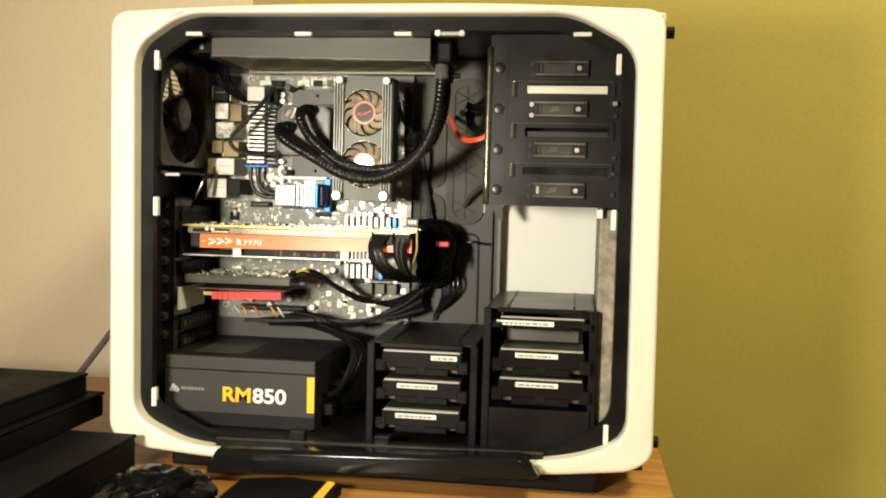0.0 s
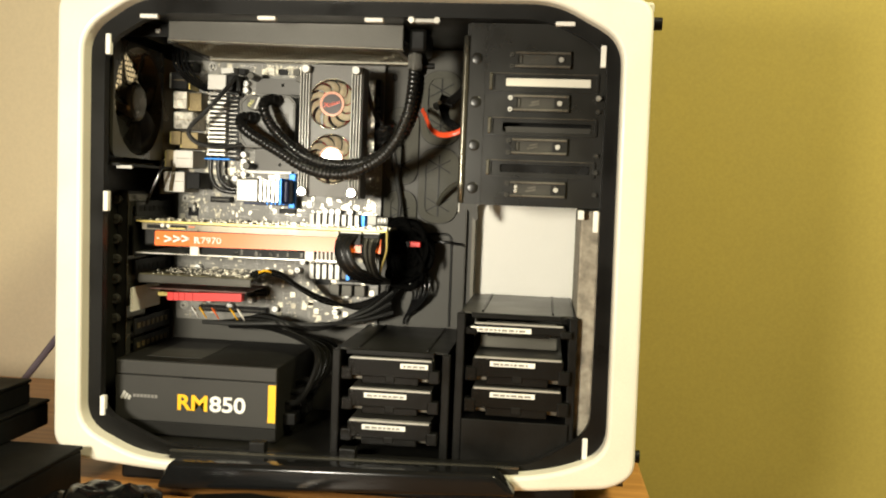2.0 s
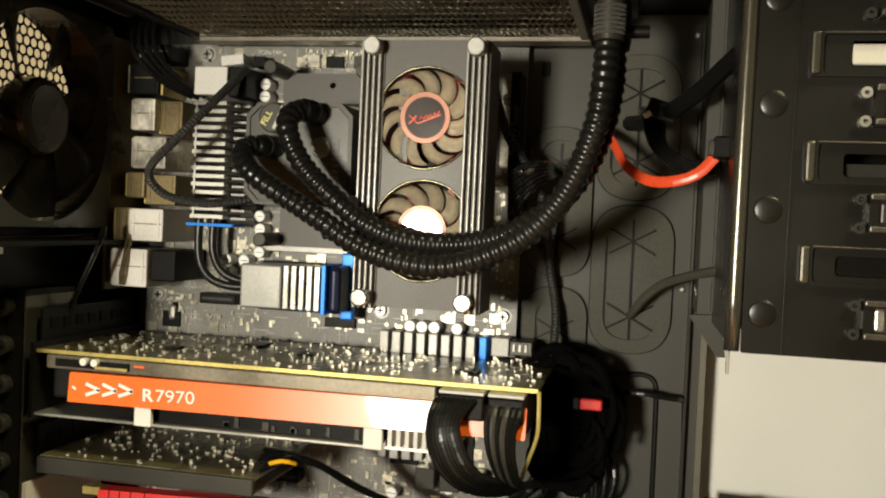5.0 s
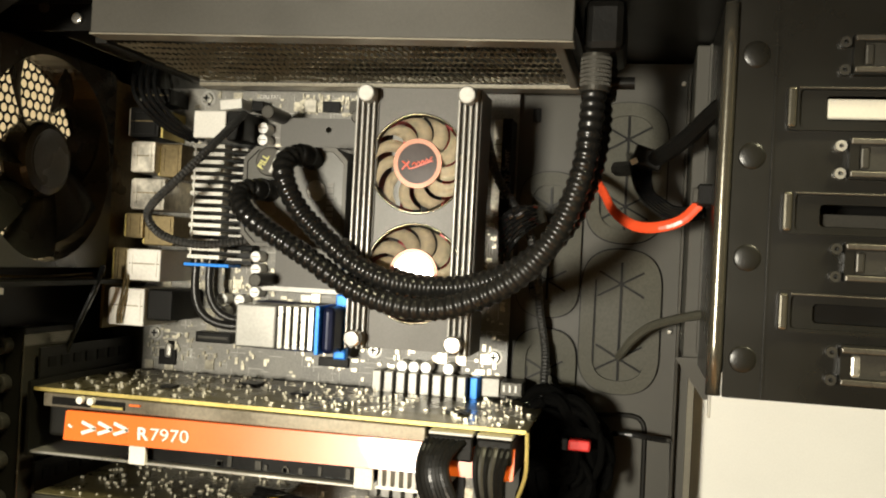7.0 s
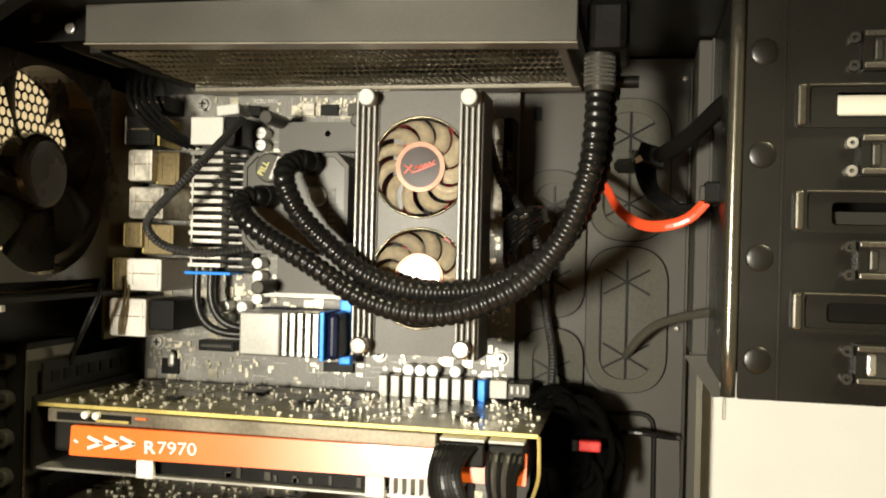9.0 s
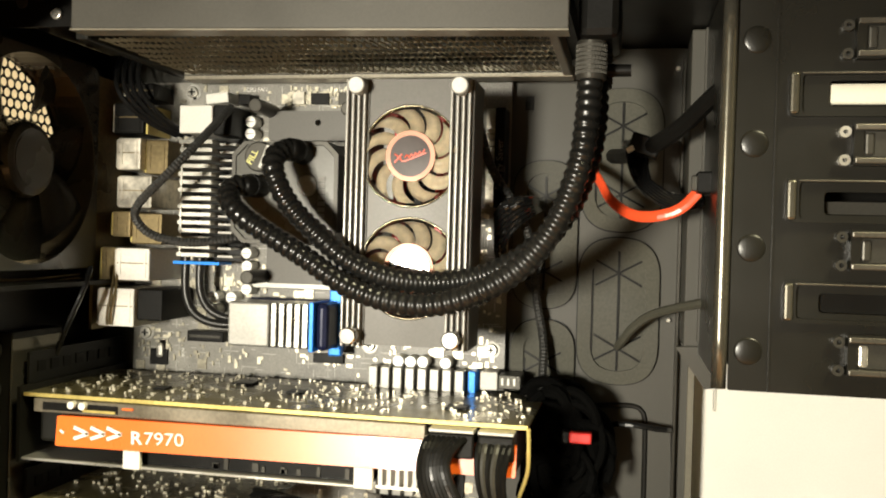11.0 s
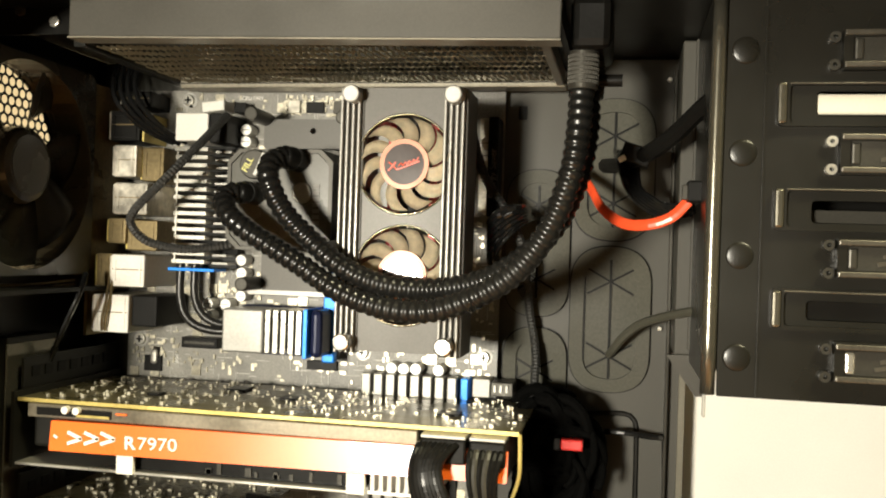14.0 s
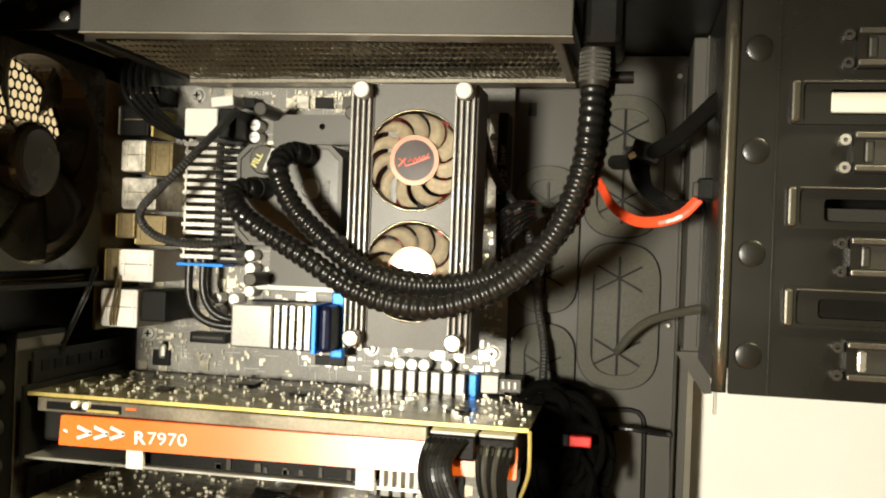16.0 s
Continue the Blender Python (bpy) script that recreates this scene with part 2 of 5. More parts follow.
def along(points, step):
    """Places at even steps along a smooth curve through the points."""
    pts = [Vector(p) for p in points]
    pts = [2 * pts[0] - pts[1], *pts, 2 * pts[-1] - pts[-2]]
    dense = []
    for i in range(1, len(pts) - 2):
        p0, p1, p2, p3 = pts[i - 1 : i + 3]
        for k in range(24):
            t = k / 24
            dense.append(0.5 * (2 * p1 + (p2 - p0) * t + (2 * p0 - 5 * p1 + 4 * p2 - p3) * t * t + (3 * p1 - p0 - 3 * p2 + p3) * t ** 3))
    dense.append(pts[-2])
    out, left = [dense[0]], step
    for a, b in zip(dense, dense[1:]):
        d = (b - a).length
        while d > 1e-9 and left <= d:
            a = a + (b - a) * (left / d)
            d -= left
            left = step
            out.append(a)
        left -= d
    return out


def sweep(points, r, step=0.004, seg=8, ridge=0.0, pitch=3, bm=None, flat=1.0):
    """A cord along a curve; ridge raises every pitch-th ring; flat squeezes it."""
    bm = bm or bmesh.new()
    line = along(points, step)
    up, rows = Vector((0.13, 0.3, 0.95)), []
    for i, p in enumerate(line):
        d = (line[min(i + 1, len(line) - 1)] - line[max(i - 1, 0)]).normalized()
        side = d.cross(up).normalized()
        up = side.cross(d).normalized()
        rr = r + ridge * (0.5 + 0.5 * math.cos(2 * math.pi * i / pitch))
        rows.append([bm.verts.new(p + rr * (math.cos(2 * math.pi * k / seg) * side * flat + math.sin(2 * math.pi * k / seg) * up)) for k in range(seg)])
    for a, b in zip(rows, rows[1:]):
        for k in range(seg):
            bm.faces.new((a[k - 1], a[k], b[k], b[k - 1]))
    bm.faces.new(rows[0])
    bm.faces.new(rows[-1][::-1])
    return bm


def lettering(words, x, y, z, size, material, parent, name="lettering", squash=1.0, roll=0.0, bold=0.0):
    """Flat letters that face -y, with their lower left corner at x, z."""
    cu = bpy.data.curves.new(name, "FONT")
    cu.body, cu.size, cu.extrude, cu.offset = words, size, 0.0002, bold
    tmp = bpy.data.objects.new(name, cu)
    scene.collection.objects.link(tmp)
    bpy.context.view_layer.update()
    me = bpy.data.meshes.new_from_object(tmp.evaluated_get(bpy.context.evaluated_depsgraph_get()))
    bpy.data.objects.remove(tmp)
    bm = bmesh.new()
    bm.from_mesh(me)
    bmesh.ops.transform(bm, verts=bm.verts, matrix=Matrix.Translation((x, y, z)) @ Matrix.Rotation(radians(roll), 4, "Y") @ Matrix.Rotation(radians(90), 4, "X") @ Matrix.Diagonal((squash, 1, 1, 1)))
    return part(name, bm, material, parent)


def rect(x0, x1, z0, z1):
    return [(x0, z0), (x1, z0), (x1, z1), (x0, z1)]


# ---- the room ----
DESK = 0.052
solid("wall_north", box(-0.02, 2.4, 0.62, 0.72, -0.72, 1.9), OLIVE, "olive yellow painted wall behind the desk", "wall", "structure")
solid("wall_north_2", box(-2.0, -0.02, 0.42, 0.72, -0.72, 1.9), BEIGE, "beige wall section behind the desk, forward of the olive one", "wall", "structure")
solid("wall_west", box(-2.1, -2.0, -2.6, 0.72, -0.72, 1.9), BEIGE, "beige painted side wall", "wall", "structure")
# unseen walls, kept dark brown so less light bounces into the case
solid("wall_east", box(2.4, 2.5, -2.6, 0.72, -0.72, 1.9), DIM, "unseen side wall, dark brown to cut bounce light", "wall", "structure")
solid("wall_south", box(-2.1, 2.5, -2.7, -2.6, -0.72, 1.9), DIM, "unseen wall opposite the desk, dark brown to cut bounce light", "wall", "structure")
solid("floor", box(-2.1, 2.5, -2.7, 0.72, -0.80, -0.72), FLOORM, "brown carpeted floor of the room", "floor", "structure")
solid("ceiling", box(-2.1, 2.5, -2.7, 0.72, 1.9, 2.0), CEILM, "off-white painted ceiling", "ceiling", "structure")

desk = thing("desk", (-0.2, 0.0, -0.72), "orange-brown varnished wooden desk under the computer case", "desk")
part("tabletop", box(-1.1, 0.578, -0.56, 0.41, DESK - 0.03, DESK, 0.004), WOOD, desk)
for x in (-1.02, 0.50):
    for y in (-0.50, 0.35):
        part("leg", box(x - 0.03, x + 0.03, y - 0.03, y + 0.03, -0.72, DESK - 0.03, 0.003), WOOD, desk)

# ---- computer case ----
case = thing("computer_case", (0.27, 0.1, DESK), "open white and black tower computer case on a wooden desk", "computer case")
outer = rounded([(-0.013, 0.086), (0.015, 0.0735), (0.10, 0.067), (0.45, 0.0725), (0.532, 0.081), (0.5525, 0.095), (0.549, 0.529), (0.40, 0.536), (0.15, 0.536), (-0.014, 0.529)], [0.015, 0.012, 0.02, 0.02, 0.012, 0.014, 0.02, 0.1, 0.1, 0.02])
hole = rounded([(0.0140, 0.1060), (0.066, 0.0820), (0.100, 0.0775), (0.440, 0.0850), (0.488, 0.0945), (0.5262, 0.1130), (0.523, 0.492), (0.462, 0.5255), (0.064, 0.5265), (0.012, 0.492)], 0.022)
frame_bm = plate(outer, [hole], -0.016, 0.012)
ed = [e for e in frame_bm.edges if len(e.link_faces) == 2 and e.calc_face_angle(0) > 1.2 and e.verts[0].co.y < -0.015 and e.verts[1].co.y < -0.015]
bmesh.ops.bevel(frame_bm, geom=ed, offset=0.004, segments=3, profile=0.5, affect="EDGES")
part("side_frame", frame_bm, WHITE, case, "white plastic side frame with a large rounded opening")
inner = rounded([(0.027, 0.118), (0.095, 0.087), (0.455, 0.092), (0.511, 0.128), (0.511, 0.484), (0.455, 0.512), (0.075, 0.512), (0.026, 0.482)], 0.02)
part("opening_lip", plate(rounded([(0.004, 0.072), (0.535, 0.074), (0.535, 0.529), (0.004, 0.529)], 0.03), [inner], 0.002, 0.012), BLACK, case, "black inner lip of the side opening")
part("roof", box(-0.006, 0.545, 0.0125, 0.2165, 0.513, 0.520), BLACKM, case)
part("top_shell", box(-0.010, 0.552, 0.0125, 0.245, 0.5205, 0.532, 0.003), WHITE, case)
part("bottom_panel", box(-0.006, 0.545, 0.0125, 0.2165, 0.076, 0.084), BLACKM, case)
part("front_panel", box(0.513, 0.545, 0.0125, 0.2165, 0.085, 0.512), BLACKM, case)
part("front_shell", box(0.5455, 0.552, 0.0125, 0.24, 0.096, 0.52, 0.003), WHITE, case)
part("opposite_panel", box(-0.006, 0.545, 0.2168, 0.245, 0.085, 0.519), PANELW, case, "white side panel seen through the tray opening")
for x, z in ((0.071, 0.5085), (0.188, 0.5085), (0.292, 0.5085), (0.471, 0.508)):
    part("clip", box(x - 0.009, x + 0.009, -0.001, 0.006, z - 0.002, z + 0.002, 0.001), CREAM, case)
for x, z in ((0.030, 0.481), (0.030, 0.328), (0.030, 0.124), (0.507, 0.479), (0.507, 0.327), (0.507, 0.113)):
    part("clip", box(x - 0.0025, x + 0.0025, -0.001, 0.006, z - 0.010, z + 0.010, 0.001), CREAM, case)
latch = part("latch", box(0.330, 0.350, -0.002, 0.008, 0.5065, 0.5105, 0.001), SATIN, case, "metal panel latch")
part("stud", cyl(0.328, 0.0, 0.5085, 0.003, 0.008), SILVER, latch)
part("stud", cyl(0.352, 0.0, 0.5085, 0.003, 0.008), SILVER, latch)
part("bolt", cyl(0.556, 0.02, 0.513, 0.006, 0.008, "x"), BLACK, case)
part("bolt", cyl(0.556, 0.02, 0.104, 0.006, 0.008, "x"), BLACK, case)
part("prong", cyl(-0.016, 0.02, 0.319, 0.003, 0.010, "x", r2=0.001), BLACK, case)
skirt = prism([(0.105, 0.0590), (0.446, 0.0765), (0.4255, 0.0960), (0.118, 0.0858)], -0.045, -0.0165)
bmesh.ops.bevel(skirt, geom=list(skirt.edges), offset=0.0050, segments=4, profile=0.5, affect="EDGES")
part("foot_skirt", skirt, mat("gloss_black_plastic", (0.006, 0.006, 0.006), 0.17, 0, 0.1, 300, 0.02, spread=0.05, spec=0.25), case, "glossy black foot rail along the case bottom", True)
part("bottom_rail", prism([(0.104, 0.0852), (0.446, 0.0915), (0.446, 0.0932), (0.104, 0.0869)], -0.0085, -0.0045), PILLAR, case, "thin pale metal edge along the case bottom")
part("rail_web", prism([(0.104, 0.0760), (0.446, 0.0810), (0.446, 0.0914), (0.104, 0.0851)], -0.0080, 0.0), BLACKM, case)
part("foot_base", box(0.05, 0.50, 0.0, 0.23, DESK, 0.0755, 0.004), BLACK, case)
for x in (0.19, 0.28):
    part("hook", box(x - 0.008, x + 0.008, -0.003, 0.010, 0.088, 0.098, 0.001), BLACK, case)

# tray with its cable openings
tray_holes = [rounded(rect(0.3795, 0.504, 0.216, 0.344), 0.018)]
part("motherboard_tray", plate(rounded(rect(-0.0018, 0.512, 0.085, 0.512), 0.002), tray_holes, 0.198, 0.203), TRAY, case, "grey painted steel motherboard tray")
part("opening_rim", plate(rounded(rect(0.3770, 0.5065, 0.2135, 0.3465), 0.022), [rounded(rect(0.3805, 0.503, 0.217, 0.343), 0.018)], 0.194, 0.2165), mat("rim_shadowed_steel", (0.16, 0.145, 0.105), 0.5, 0, 0.2, 900, 0.1), case)


def grommet(x0, x1, z0, z1, stars):
    """An oblong rubber grommet: raised collar, thin membrane, star cuts joined by one long cut and a hinge line."""
    r, w = (x1 - x0) / 2, 0.0078
    cx = (x0 + x1) / 2
    g = part("grommet", plate(rounded(rect(x0, x1, z0, z1), r * 1.25, 10), [rounded(rect(x0 + w, x1 - w, z0 + w, z1 - w), (r - w) * 1.25, 10)], 0.1945, 0.1979), RUBBER, case, "black rubber cable grommet")
    part("membrane", prism(rounded(rect(x0 + w - 0.0005, x1 - w + 0.0005, z0 + w - 0.0005, z1 - w + 0.0005), (r - w) * 1.25, 10), 0.1966, 0.1978), RUBBER, g)
    part("outer_line", plate(rounded(rect(x0 - 0.0008, x1 + 0.0008, z0 - 0.0008, z1 + 0.0008), r * 1.27, 10), [rounded(rect(x0, x1, z0, z1), r * 1.25, 10)], 0.1970, 0.1980), BLACK, g)
    for z in stars:
        for a in (61, 119):
            part("slit", box(cx - 0.0006, cx + 0.0006, 0.1957, 0.1967, z - r * 0.66, z + r * 0.66, 0, None, Matrix.Rotation(radians(a), 4, "Y")), BLACK, g)
    part("slit", box(cx - 0.0007, cx + 0.0007, 0.1956, 0.1967, stars[0] - r * 0.60, stars[-1] + r * 0.60), BLACK, g)
    part("hinge_line", box(x0 + w + 0.0002, x0 + w + 0.0011, 0.1957, 0.1967, stars[0] - r * 0.5, stars[-1] + r * 0.1), BLACK, g)


grommet(0.3124, 0.3593, 0.3132, 0.3998, (0.3345, 0.379))
grommet(0.2728, 0.3110, 0.2700, 0.3495, (0.291, 0.3241))
grommet(0.2722, 0.3108, 0.3565, 0.4450, (0.379, 0.4239))
grommet(0.3124, 0.3593, 0.4036, 0.4880, (0.4255, 0.466))
part("tray_ridge", sweep([(0.314, 0.198, 0.2985), (0.335, 0.198, 0.3005), (0.3475, 0.198, 0.3005), (0.3525, 0.198, 0.2965), (0.3535, 0.198, 0.288), (0.3538, 0.198, 0.254), (0.3540, 0.198, 0.19)], 0.0016, 0.004, 8), BLACKM, case)
part("tray_edge", box(0.3690, 0.3710, 0.192, 0.198, 0.10, 0.505, 0.0006), GREYM, case)
for x, z in ((0.3665, 0.4996), (0.3655, 0.4258), (0.3650, 0.3524)):
    part("pop_rivet", cyl(x, 0.1965, z, 0.0015, 0.003, bevel=0.0005), SILVER, case)
part("tray_slot", box(0.2775, 0.2825, 0.1970, 0.1982, 0.4755, 0.4840, 0.0004), BLACK, case, "small dark slot in the tray")
part("channel", box(0.3712, 0.384, 0.150, 0.1935, 0.342, 0.512, 0.001), TRAY, case)
part("channel_flange", box(0.3780, 0.3800, 0.146, 0.1505, 0.345, 0.512, 0.0005), TRAY, case)
for z in (0.3923, 0.3534):
    part("tab", box(0.3800, 0.3834, 0.140, 0.146, z - 0.0022, z + 0.0022, 0.0003), CREAM, case)
gus = prism([(0.3670, 0.3421), (0.3842, 0.3426), (0.3868, 0.3207), (0.3826, 0.3204)], 0.148, 0.152)
part("gusset", gus, TRAY, case)
part("side_strip", box(0.4945, 0.5125, 0.028, 0.19, 0.100, 0.337, 0.002), DUSTY, case, "dusty translucent mesh strip behind the front panel")
part("bracket_tab", box(0.491, 0.497, 0.018, 0.0275, 0.328, 0.337, 0.001), CREAM, case)

# rear panel with vent, slots and screws
for y0, y1, z0, z1 in ((0.0125, 0.2164, 0.085, 0.366), (0.0125, 0.2164, 0.495, 0.5125), (0.0125, 0.028, 0.366, 0.495), (0.152, 0.2164, 0.366, 0.495)):
    part("rear_panel", box(-0.006, -0.002, y0, y1, z0, z1), BLACKM, case)
vent = bmesh.new()
VY, VZ = 0.0895, 0.4335
for a in range(-11, 12):
    for b in range(-12, 13):
        cy, cz = VY + a * 0.0062 + 0.0031 * (b % 2), VZ + b * 0.00545
        if (cy - VY) ** 2 + (cz - VZ) ** 2 > 0.061 ** 2:
            continue
        corners = [(cy + 0.00365 * math.cos(math.pi / 6 + k * math.pi / 3), cz + 0.00365 * math.sin(math.pi / 6 + k * math.pi / 3)) for k in range(6)]
        ring_o, ring_i = [], []
        for k in range(6):
            (ay, az), (by, bz) = corners[k], corners[(k + 1) % 6]
            for py, pz in ((ay, az), ((ay + by) / 2, (az + bz) / 2)):
                an = math.atan2(pz - cz, py - cy)
                ring_o.append(vent.verts.new((-0.003, py, pz)))
                ring_i.append(vent.verts.new((-0.003, cy + 0.00248 * math.cos(an), cz + 0.00248 * math.sin(an))))
        for k in range(12):
            vent.faces.new((ring_o[k - 1], ring_o[k], ring_i[k], ring_i[k - 1]))
vring = ringplate(VY, VZ, 0.0585, 0.092, 0, 0.002)
bmesh.ops.transform(vring, verts=vring.verts, matrix=Matrix(((0, 1, 0, -0.005), (1, 0, 0, 0), (0, 0, 1, 0), (0, 0, 0, 1))))
part("vent_surround", vring, BLACKM, case)
part("vent_grille", vent, BLACKM, case, "vent grille of round holes behind the exhaust fan", kind="stuff")
part("slot_rail", box(-0.0018, 0.0108, 0.09, 0.135, 0.120, 0.338, 0.001), BLACKM, case)
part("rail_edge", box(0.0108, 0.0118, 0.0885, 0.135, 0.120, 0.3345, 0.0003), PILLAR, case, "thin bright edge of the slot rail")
for k in range(8):
    z = 0.3281 - 0.0216 * k
    s = part("thumb_screw", cyl(0.0, 0.086, z, 0.0054, 0.007, "y", 18, bevel=0.0012), GREYM, case)
    part("screw_slot", box(-0.003, 0.003, 0.0819, 0.0826, z - 0.0007, z + 0.0007), BLACK, s)
    if k in (0, 2, 3, 6, 7):
        sb = part("slot_cover", box(0.0165, 0.018, 0.095, 0.19, z - 0.019, z - 0.001), BLACKM, case)
        vb = bmesh.new()
        for j in range(7):
            box(0.0179, 0.0186, 0.102 + j * 0.012, 0.109 + j * 0.012, z - 0.0125, z - 0.0065, 0, vb)
        part("vent_slot", vb, BRASS if k > 4 else BLACK, sb)
part("screw_hole", cyl(0.012, 0.10, 0.520 - 0.004, 0.004, 0.003, "z"), SILVER, case)
rp2 = part("corner_plate", box(0.0, 0.0685, 0.0612, 0.0630, 0.4985, 0.5125), BLACK, case)
part("eyelet", cyl(0.0537, 0.0600, 0.5047, 0.0030, 0.0024, seg=16, bevel=0.0008), SILVER, rp2, "bright rivet head")
part("eyelet", cyl(0.0334, 0.0605, 0.5110, 0.0030, 0.0020, seg=16, bevel=0.0008), GREYM, rp2)

# ---- motherboard ----
PALEPRINT = mat("pale_board_print", (0.40, 0.39, 0.35), 0.45, 0.1, 0.2, 500, 0.0)
YB = 0.19
rng = random.Random(4)
board = thing("motherboard", (0.14, YB, 0.19), "dark motherboard with many silver parts, screwed to the tray", "motherboard")
part("circuit_board", plate(rounded(rect(0.026, 0.270, 0.187, 0.4925), 0.002), [], YB, YB + 0.0018), PCB, board)


def screw(x, z, y=None):
    y = YB if y is None else y
    s = part("screw", cyl(x, y - 0.0016, z, 0.0036, 0.003, bevel=0.0006), SILVER, board)
    part("pad", ringplate(x, z, 0.0034, 0.0052, y - 0.0006, y - 0.0001, 20), SATIN, board)
    bm = box(x - 0.0022, x + 0.0022, y - 0.0036, y - 0.003, z - 0.0005, z + 0.0005)
    box(x - 0.0005, x + 0.0005, y - 0.0037, y - 0.003, z - 0.0022, z + 0.0022, 0, bm)
    part("cross_slot", bm, BLACK, s)


for x, z in ((0.0355, 0.3305), (0.262, 0.3305), (0.064, 0.486), (0.186, 0.3295), (0.0355, 0.203), (0.262, 0.203)):
    screw(x, z)


def capacitor(x, z, r=0.0036, h=0.011, top=None):
    c = part("capacitor", cyl(x, YB - h / 2, z, r, h, bevel=0.0006), CAPTOP, board, "silver-topped round capacitor")
    part("cap_vent", box(x - r * 0.7, x + r * 0.7, YB - h - 0.0002, YB - h + 0.0003, z - 0.0002, z + 0.0002), GREYM, c)


for x, z in ((0.108, 0.466), (0.108, 0.4585), (0.1075, 0.384), (0.108, 0.376), (0.108, 0.369), (0.108, 0.3615), (0.086, 0.356), (0.086, 0.348), (0.098, 0.356),
             (0.207, 0.322), (0.2145, 0.322), (0.222, 0.3222), (0.236, 0.3222), (0.2600, 0.4590), (0.2600, 0.4515), (0.2600, 0.4440), (0.066, 0.425),
             (0.055, 0.250), (0.07, 0.212), (0.095, 0.206), (0.12, 0.214), (0.182, 0.262), (0.176, 0.252), (0.20, 0.22), (0.235, 0.226), (0.15, 0.205), (0.222, 0.205)):
    capacitor(x, z)

# small surface parts, far too many to count
bm = bmesh.new()
clear = ((0.110, 0.185, 0.362, 0.455), (0.19, 0.262, 0.336, 0.48), (0.067, 0.107, 0.38, 0.475))
n = 0
while n < 560:
    x, z = rng.uniform(0.030, 0.266), rng.uniform(0.19, 0.489)
    if any(a < x < b and c < z < d for a, b, c, d in clear):
        continue
    w, h, d = rng.choice(((0.0012, 0.0007, 0.0006), (0.0007, 0.0012, 0.0006), (0.002, 0.0011, 0.001), (0.0011, 0.0022, 0.001), (0.003, 0.003, 0.0012)))
    box(x - w, x + w, YB - d, YB, z - h, z + h, 0, bm)
    n += 1
for x0, x1, z0, z1, many in ((0.056, 0.071, 0.345, 0.470, 190), (0.128, 0.190, 0.4770, 0.489, 150), (0.250, 0.267, 0.340, 0.470, 90), (0.03, 0.11, 0.312, 0.345, 70), (0.086, 0.118, 0.352, 0.378, 50), (0.16, 0.26, 0.314, 0.336, 25)):
    for k in range(many):
        x, z, w = rng.uniform(x0, x1), rng.uniform(z0, z1), rng.choice((0.0005, 0.0007, 0.0011))
        h = rng.choice((0.0005, 0.0009, 0.0014))
        box(x - w, x + w, YB - h, YB, z - h, z + h, 0, bm)
part("component_scatter", bm, SOLDER, board, "scattered tiny soldered components", kind="stuff")
bm = bmesh.new()
for k in range(1100):
    x, z = rng.uniform(0.03, 0.266), rng.uniform(0.19, 0.489)
    L = rng.uniform(0.002, 0.012)
    if rng.random() < 0.5:
        box(x, min(x + L, 0.268), YB - 0.0003, YB, z, z + 0.00045, 0, bm)
    else:
        box(x, x + 0.00045, YB - 0.0003, YB, z, min(z + L, 0.49), 0, bm)
part("board_print", bm, PALEPRINT, board, "thin pale printed lines", kind="stuff")
for x, z, w, h in ((0.045, 0.315, 0.006, 0.005), (0.225, 0.482, 0.004, 0.003), (0.150, 0.4815, 0.006, 0.0035), (0.166, 0.4815, 0.004, 0.004), (0.178, 0.483, 0.004, 0.004),
                   (0.136, 0.482, 0.004, 0.004), (0.236, 0.25, 0.012, 0.010), (0.205, 0.245, 0.009, 0.009), (0.16, 0.32, 0.01, 0.003),
                   (0.058, 0.382, 0.004, 0.004), (0.060, 0.397, 0.004, 0.006), (0.066, 0.408, 0.003, 0.003)):
    part("chip", box(x - w, x + w, YB - 0.0025, YB, z - h, z + h, 0.0004), rng.choice((BLACK, BLACK, GREYM, PORT)), board)
part("crystal", box(0.0435, 0.0485, YB - 0.004, YB, 0.3145, 0.3245, 0.002), SILVER, board)

# connectors at the rear edge
def port(x0, x1, z0, z1, y0, material, label, mouth=True):
    p = part("port", box(x0, x1, y0, YB, z0, z1, 0.0008), material, board, label)
    zz = z0 + (z1 - z0) * 0.52
    part("seam", box(x0 + 0.001, x1 - 0.001, y0 - 0.0004, y0 + 0.0002, zz, zz + 0.0006), BRASS, p)
    if mouth:
        part("pressed_frame", plate(rect(x0 + 0.002, x1 - 0.002, z0 + 0.002, z1 - 0.002), [rect(x0 + 0.0034, x1 - 0.0034, z0 + 0.0034, z1 - 0.0034)], y0 - 0.0005, y0 + 0.0001), material, p)
    part("side_fold", box(x0 - 0.0012, x0 - 0.0002, y0 + 0.001, YB, z0 + 0.001, z1 - 0.001), GOLD if material is BRASS else PORT, p)
    return p


port(0.034, 0.049, 0.433, 0.4525, 0.152, PORT, "plated rear port housing")
port(0.0495, 0.064, 0.431, 0.452, 0.158, BRASS, "brass-coloured port shield")
port(0.035, 0.057, 0.410, 0.4295, 0.152, PORT, "plated rear port housing")
port(0.028, 0.040, 0.392, 0.408, 0.158, BRASS, "brass-coloured audio jack block")
port(0.040, 0.060, 0.388, 0.407, 0.160, BRASS, "brass-coloured port shield")
port(0.037, 0.059, 0.366, 0.3855, 0.148, CREAM, "pale plated network port")
port(0.0265, 0.050, 0.338, 0.361, 0.147, CREAM, "pale plated double port")
port(0.026, 0.036, 0.364, 0.386, 0.150, BRASS, "brass-coloured port shield")
